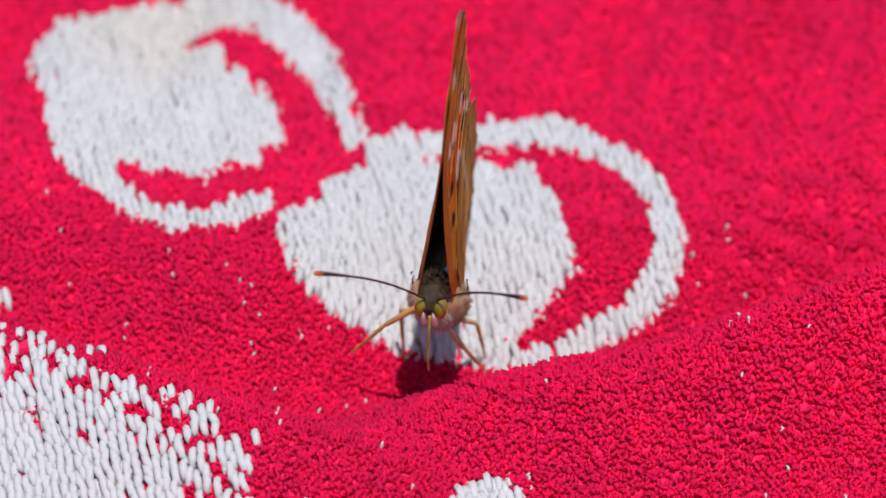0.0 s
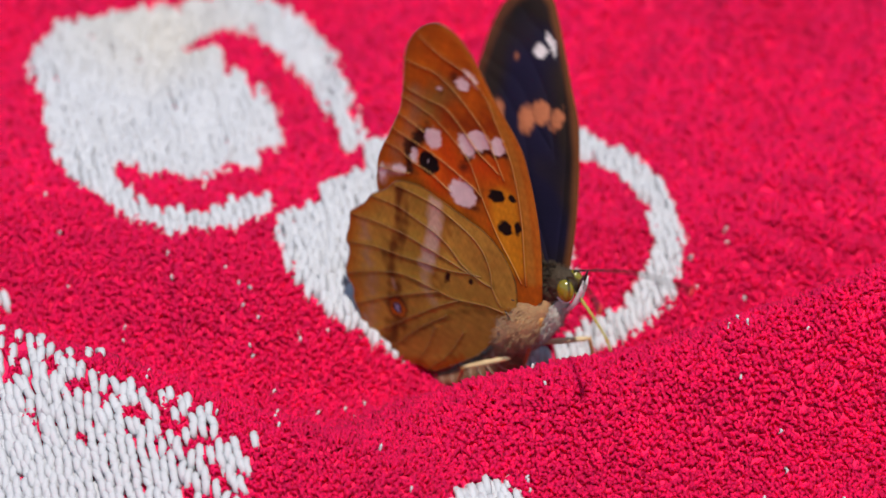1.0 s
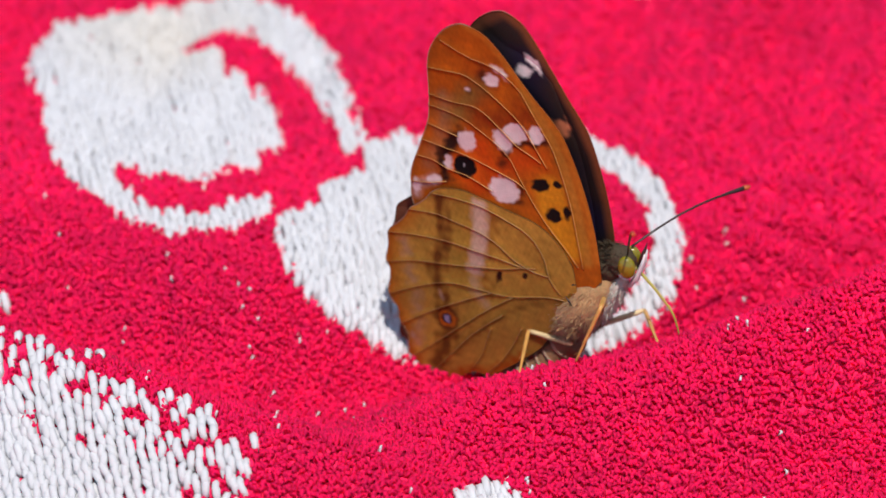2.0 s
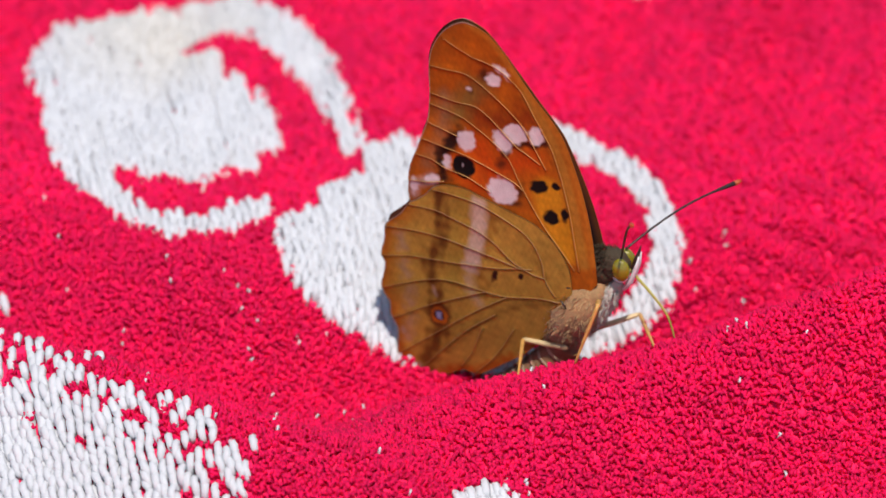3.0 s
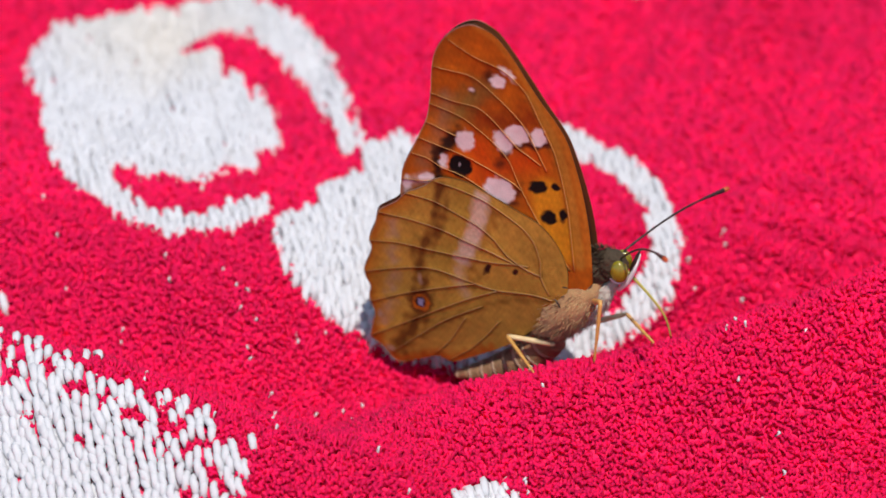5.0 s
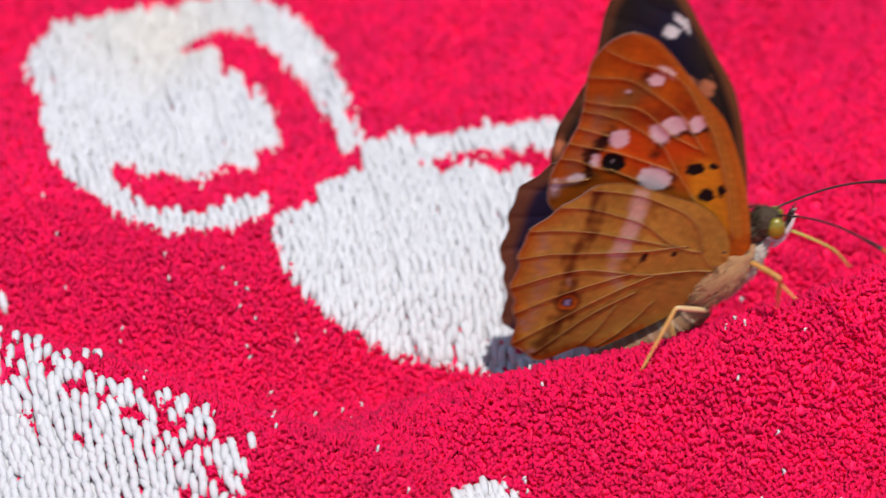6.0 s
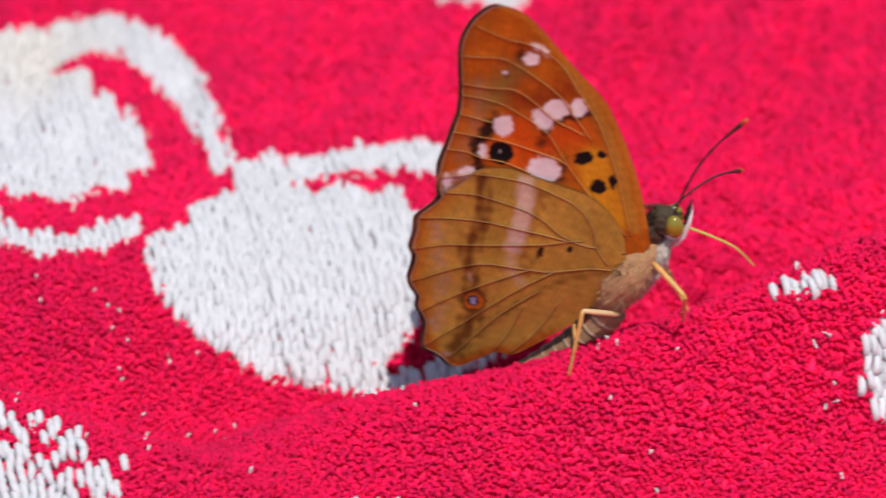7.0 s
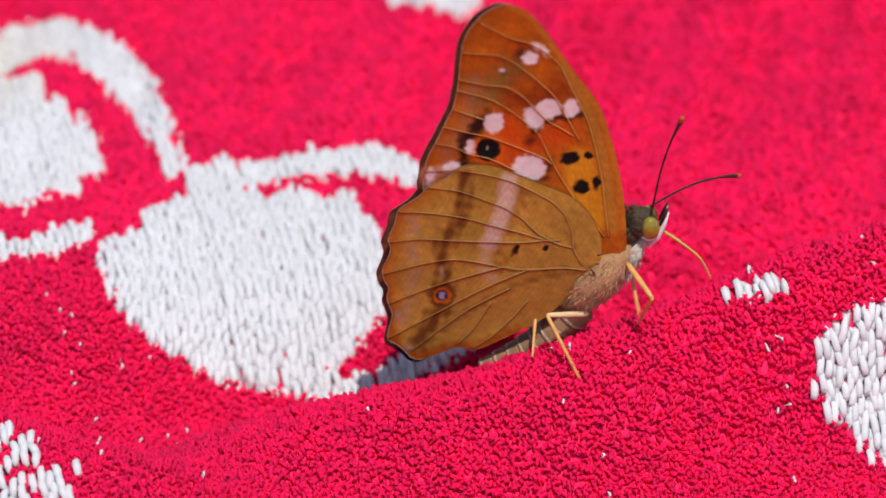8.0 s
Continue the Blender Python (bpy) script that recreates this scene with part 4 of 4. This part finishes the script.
# ------------------------------------------------------------ movement
# seconds; hinge x, y, z in millimetres; heading, pitch, roll in degrees
ROOT = [
    (0.0, -0.66, -19.6, 8.82, -100, -22, -3.3),
    (0.3, -0.76, -19.6, 8.82, -100, -22, -3.3),
    (0.4, -0.1, -20.4, 8.2, -85, -19.5, -4.2),
    (0.5, 0.9, -21.3, 7.55, -63, -16.5, -5.0),
    (0.6, 2.9, -20.8, 7.3, -46, -8, -1.0),
    (0.7, 4.4, -20.2, 7.0, -38, -4.2, 0.8),
    (0.8, 5.6, -19.8, 7.0, -36, -7, -0.5),
    (0.9, 6.7, -19.3, 7.2, -34.5, -9.0, -1.6),
    (1.0, 7.9, -19.0, 6.95, -31, -3, 0),
    (1.1, 9.05, -18.7, 6.75, -27.5, 3, 1.2),
    (1.2, 10.3, -18.3, 6.95, -25, 1, -0.3),
    (1.3, 11.3, -18.0, 7.2, -22.9, -1.0, -1.6),
    (1.4, 12.95, -17.85, 7.95, -19.5, 1.5, -1.4),
    (1.5, 12.95, -17.95, 8.2, -18.5, 1.5, -1.0),
    (1.6, 13.1, -17.8, 8.05, -18.5, 1.5, -1.2),
    (1.7, 13.4, -17.75, 8.1, -20.5, -0.5, -0.4),
    (2.2, 13.2, -17.5, 7.9, -20, 0, -0.5),
    (2.8, 12.93, -17.3, 7.71, -19.5, 0.7, -0.6),
    (3.0, 12.89, -17.4, 7.64, -19.9, 0.4, -0.8),
    (3.25, 12.9, -17.6, 7.95, -20, -3.2, -0.4),
    (3.5, 12.93, -17.72, 8.16, -20, -5.5, 0),
    (4.0, 12.27, -17.82, 8.27, -18.2, -5.9, 0.4),
    (4.5, 12.23, -17.89, 8.19, -17.6, -6.7, 1.1),
    (4.7, 11.92, -17.94, 8.06, -16.2, -7.7, 0.5),
    (5.2, 12.9, -18.4, 8.9, -14, -4.5, 0.5),
    (5.5, 15.2, -19.0, 10.5, -11, -0.8, 0.6),
    (5.8, 19.17, -19.6, 12.36, -7.8, 2.6, 0.6),
    (5.9, 22.0, -19.7, 12.85, -4.8, -4.5, 0.4),
    (6.0, 26.0, -19.5, 13.5, 1, -8, 1.5),
    (6.1, 27.55, -19.9, 14.92, -3, -7, 1),
    (6.2, 28.83, -20.06, 15.65, -5, -1.7, -0.8),
    (6.5, 28.85, -20.24, 16.08, -4, 0.0, 0.2),
    (7.0, 28.9, -20.09, 15.93, -3.5, -0.2, 0.4),
    (7.5, 29.45, -19.85, 15.95, -2.2, -2, 1.4),
    (8.0, 30.75, -19.4, 15.87, 0.5, -4.1, 1.4),
]
# seconds; right forewing's opening and swing in its plane, right hindwing's, left forewing's and the rise of its hinge line, in degrees
OPEN = [
    (0.0, 0, 0, 0, 0, 0.2, 0, 22),
    (0.3, 0, 0, 0, 0, 0.2, 0, 22),
    (0.4, 1, 0, 0.5, 0, 2.5, 1, 22),
    (0.5, 0, 0, -0.5, -0.7, 4.4, 3, 22),
    (0.6, 1, 3, 1.5, 1, 28, 14, 60),
    (0.7, 1.5, 4.5, 2, 3, 42, 24, 65),
    (0.8, 0.5, 3.5, 1.2, 0, 18, 14, 45),
    (0.9, 0.2, 2.5, 0.8, -3, 4, 9, 22),
    (1.0, 0.2, 2.5, 0.8, -2.5, 33, 1, 22),
    (1.1, 0.2, 7, 0.8, 0, 53, -5, 22),
    (1.2, 2.5, 3.5, 2.8, -4, 24, 2, 22),
    (1.3, 4.3, 0.5, 4.2, -5, 1.5, 8, 22),
    (1.4, 3, 2.5, 3.4, -4, 56, -7, 22),
    (1.5, 6.3, -2.5, 5.6, -4, 60, -5.5, 22),
    (1.6, 3.2, 1.5, 3.5, -4, 54, -7, 22),
    (1.7, 2.2, -1, 2.6, -6, 2, 9, 22),
    (2.2, 1, 0.5, 1, -3, 1, 4, 22),
    (2.8, 0.8, 2.3, 0.8, -1.4, 1, 1, 22),
    (3.0, 0.4, 1.7, 0.4, -0.9, 1, 1, 22),
    (3.5, 0.3, 0, 0.2, 0, 1, 0, 22),
    (4.0, 0.3, -0.4, 0.2, 0.3, 1, 0, 22),
    (4.5, 0.3, -0.7, 0.4, 0.5, 1, 0, 22),
    (4.7, 0.3, -0.9, 0.5, 0.7, 1, 0, 22),
    (5.3, 0.3, -1, 0.3, 0.3, 1, -0.5, 22),
    (5.8, 0.2, -1.2, 0.2, 0, 1.5, -1, 22),
    (5.9, 1.5, -4.7, 4, -1.2, 2, -3, 22),
    (6.0, 8, -2, 12, 0.5, 9, 3.5, 22),
    (6.1, 2, -6.2, 4, -4.5, 8, 0.5, 22),
    (6.2, 0.3, -0.7, 1.4, -0.2, 2, 0, 22),
    (6.5, 0.3, -0.5, 0.8, 0.5, 1.2, 0, 22),
    (7.0, 0.2, -0.3, 0.4, 0.9, 1.2, 0, 22),
    (7.5, 0.2, 0, 0.2, 1.4, 1.2, 0, 22),
    (8.0, 0.2, 1.5, 0.2, 2.2, 1.0, 1.8, 22),
]
# seconds; right, left antenna as heading (0 = to +x), rise
FEEL = [
    (0, -151, 31, -50, 33),
    (0.3, -148, 31, -50, 33),
    (0.5, -114, 27, 20, -15),
    (0.7, -107, 17, 0, -6),
    (0.9, -91, 7, 19, -46),
    (1.1, -71, 43, 26, -6),
    (1.3, -95, 46, 33, -10),
    (1.4, -86, 37, 27, -11),
    (1.5, -80, 31, -7, -2),
    (1.6, -88, 41, 25, 0),
    (1.7, -91, 43, 34, 1),
    (2.8, -89, 48, 36, 9),
    (3.0, -88, 48, 36, 9),
    (3.3, -82, 40, 21, -9),
    (3.5, -74, 33, 11, -20),
    (3.8, -76, 43, 43, 6),
    (4.0, -75, 42, 40, 9),
    (4.5, -75, 42, 38, 12),
    (4.7, -75, 42, 44, 8),
    (5.8, -54, 12, 33, -5),
    (5.9, -53, 26, 43, -11),
    (6.0, -47, 14, 33, -11),
    (6.2, -73, 35, 46, -27),
    (6.35, -46, 55, 57, -24),
    (6.5, -27, 59, 60, -22),
    (7, -24, 63, 56, -17),
    (7.5, -27, 67, 54, -17),
    (8, -58, 75, 45, -15),
]
TONGUE_TURN = [(0.0, -25), (0.3, -25), (0.6, -8), (1.0, 0), (1.5, 0), (2.8, 0), (4.7, 2), (5.8, 24), (6.2, 30), (6.5, 27), (7.0, 24), (7.5, 20), (8.0, 12)]
# for each leg, seconds and the place of its foot on the towel in millimetres
FEET = (
    [(0.0, -12.0, -16.4), (0.3, -12.0, -16.4), (0.5, -5.6, -16.5), (0.7, -0.2, -16.5), (0.9, 6.0, -16.5), (1.1, 7.5, -18.0), (1.3, 12.1, -24.2), (4.8, 12.3, -24.4), (5.4, 18.0, -25.0),
     (5.8, 25.8, -25.0), (6.0, 31.1, -22.0), (6.1, 34.1, -21.7), (8.0, 34.4, -21.7)],
    [(0.0, 3.8, -13.7), (0.3, 3.8, -13.7), (0.5, 5.7, -12.0), (0.7, 11.2, -13.0), (0.9, 13.8, -15.0), (1.1, 15.5, -18.0), (1.3, 18.6, -22.6), (1.4, 20.0, -22.8), (2.8, 19.7, -22.6),
     (4.8, 19.1, -22.6), (5.8, 24.5, -22.6), (6.0, 33.0, -20.8), (6.2, 35.0, -20.2), (8.0, 34.7, -20.4)],
    [(0.0, -4.0, -13.1), (0.3, -4.0, -13.1), (0.5, -6.6, -13.3), (0.7, -6.1, -13.8), (0.9, 0.3, -16.5), (1.1, 1.6, -17.0), (1.3, 7.0, -23.6), (4.8, 6.9, -23.8), (5.4, 12.0, -26.0),
     (5.8, 18.7, -27.0), (6.0, 18.4, -27.0), (6.1, 23.4, -25.9), (7.5, 23.5, -26.0), (7.8, 28.0, -26.4), (8.0, 28.8, -26.6)],
    [(0.0, 3.9, -12.4), (0.3, 3.9, -12.4), (0.5, 4.0, -10.5), (0.9, 6.0, -12.0), (1.3, 9.5, -15.0), (4.8, 9.5, -15.0), (5.8, 17.0, -20.0), (6.1, 24.0, -22.5), (8.0, 24.6, -23.4)])
KNEES = ((0.25, -0.75, 0.6), (0.9, 0.6, 0.3), (-1.0, -0.8, 0.0), (-0.8, 0.5, 0.5))
HINGE_RISE = 22


def hinge_line(rise):
    """A hinge that runs forwards and rises by some degrees."""
    return Vector((math.cos(radians(rise)), 0, math.sin(radians(rise))))


HIND_AXIS = hinge_line(58)


def mm_pose(place, turn):
    """A pose at a place in millimetres, tipped upwards by turn degrees."""
    return pose(*[v * MM for v in place], 0, -turn, 0)


def bone(root, way, up):
    """The pose of a limb that runs along its own x from root."""
    x = way.normalized()
    y = up.cross(x).normalized()
    z = x.cross(y)
    m = Matrix((x, y, z)).transposed().to_4x4()
    m.translation = root
    return m


def trail(s, t):
    """After the turn the left wings lie a little behind the right ones."""
    late = min(max((t - 4.6) / 1.4, 0.0), 1.0)
    return pose(-0.5 * late * MM, 0, -0.45 * late * MM) if s > 0 else pose(0, 0, 0)


def motions():
    rows = [(t, pose(x * MM, y * MM, z * MM) @ Matrix.Rotation(radians(yaw), 4, "Z") @ Matrix.Rotation(radians(-pitch), 4, "Y") @ Matrix.Rotation(radians(roll), 4, "X"))
            for t, x, y, z, yaw, pitch, roll in ROOT]
    walk(butterfly, rows)
    # the left hindwing opens less than its forewing
    for s, wing in wings:
        hind = wing.name.startswith("hind")
        keyed = []
        for t, fore_open, fore_swing, hind_open, hind_swing, left_open, left_swing, left_rise in OPEN:
            axis = HIND_AXIS if hind else hinge_line(HINGE_RISE if s < 0 else left_rise)
            if s < 0:
                opening, swing = (hind_open, hind_swing) if hind else (fore_open, fore_swing)
            else:
                opening, swing = (-0.6 * left_open, 0.3 * left_swing) if hind else (-left_open, left_swing)
            keyed.append((t, trail(s, t) @ Matrix.Rotation(radians(opening), 4, axis) @ Matrix.Rotation(radians(swing), 4, "Y")))
        walk(wing, keyed)
    times = [r[0] for r in ROOT]
    yaws = [r[4] for r in ROOT]
    tilts = [r[5] for r in ROOT]
    for i, feeler in enumerate(feelers):
        keyed = []
        for row in FEEL:
            t, heading, rise = row[0], row[1 + 2 * i], row[2 + 2 * i]
            yaw, pitch = np.interp(t, times, yaws), np.interp(t, times, tilts)
            world_way = Vector((math.cos(radians(heading)) * math.cos(radians(rise)), math.sin(radians(heading)) * math.cos(radians(rise)), math.sin(radians(rise))))
            way = (Matrix.Rotation(radians(pitch), 3, "Y") @ Matrix.Rotation(radians(-yaw), 3, "Z")) @ world_way
            keyed.append((t, bone(feeler.location.copy(), way, Vector((0.02, 0, 1)) if abs(way.z) < 0.98 * way.length else Vector((1, 0, 0)))))
        walk(feeler, keyed)
    for (femur, shin), steps, pole_way, (hip, _, _) in zip(legs, FEET, KNEES, LEGS):
        thigh_rows, shin_rows = [], []
        stops = np.array(steps)
        for t, m in rows:
            wx, wy = np.interp(t, stops[:, 0], stops[:, 1]), np.interp(t, stops[:, 0], stops[:, 2])
            foot = m.inverted() @ (Vector((wx, wy, float(height(np.array([wx]), np.array([wy]))[0]) + 0.8)) * MM)
            root = mm(*hip)
            reach = foot - root
            d = min(max(reach.length, 2.2 * MM), (FEMUR + TIBIA - 0.05) * MM)
            reach.normalize()
            along = (FEMUR ** 2 - TIBIA ** 2 + (d / MM) ** 2) / (2 * d / MM)
            out = math.sqrt(max(FEMUR ** 2 - along ** 2, 0.0001))
            pole = Vector(pole_way)
            pole = (pole - reach * pole.dot(reach)).normalized()
            knee = root + (reach * along + pole * out) * MM
            thigh = bone(root, knee - root, pole)
            thigh_rows.append((t, thigh))
            local = thigh.inverted() @ (root + reach * d)
            shin_rows.append((t, bone(mm(FEMUR, 0, 0), local - mm(FEMUR, 0, 0), Vector((0, 0, 1)))))
        walk(femur, thigh_rows)
        walk(shin, shin_rows)
    walk(tongue, [(t, mm_pose(TONGUE_ROOT, turn)) for t, turn in TONGUE_TURN])


motions()
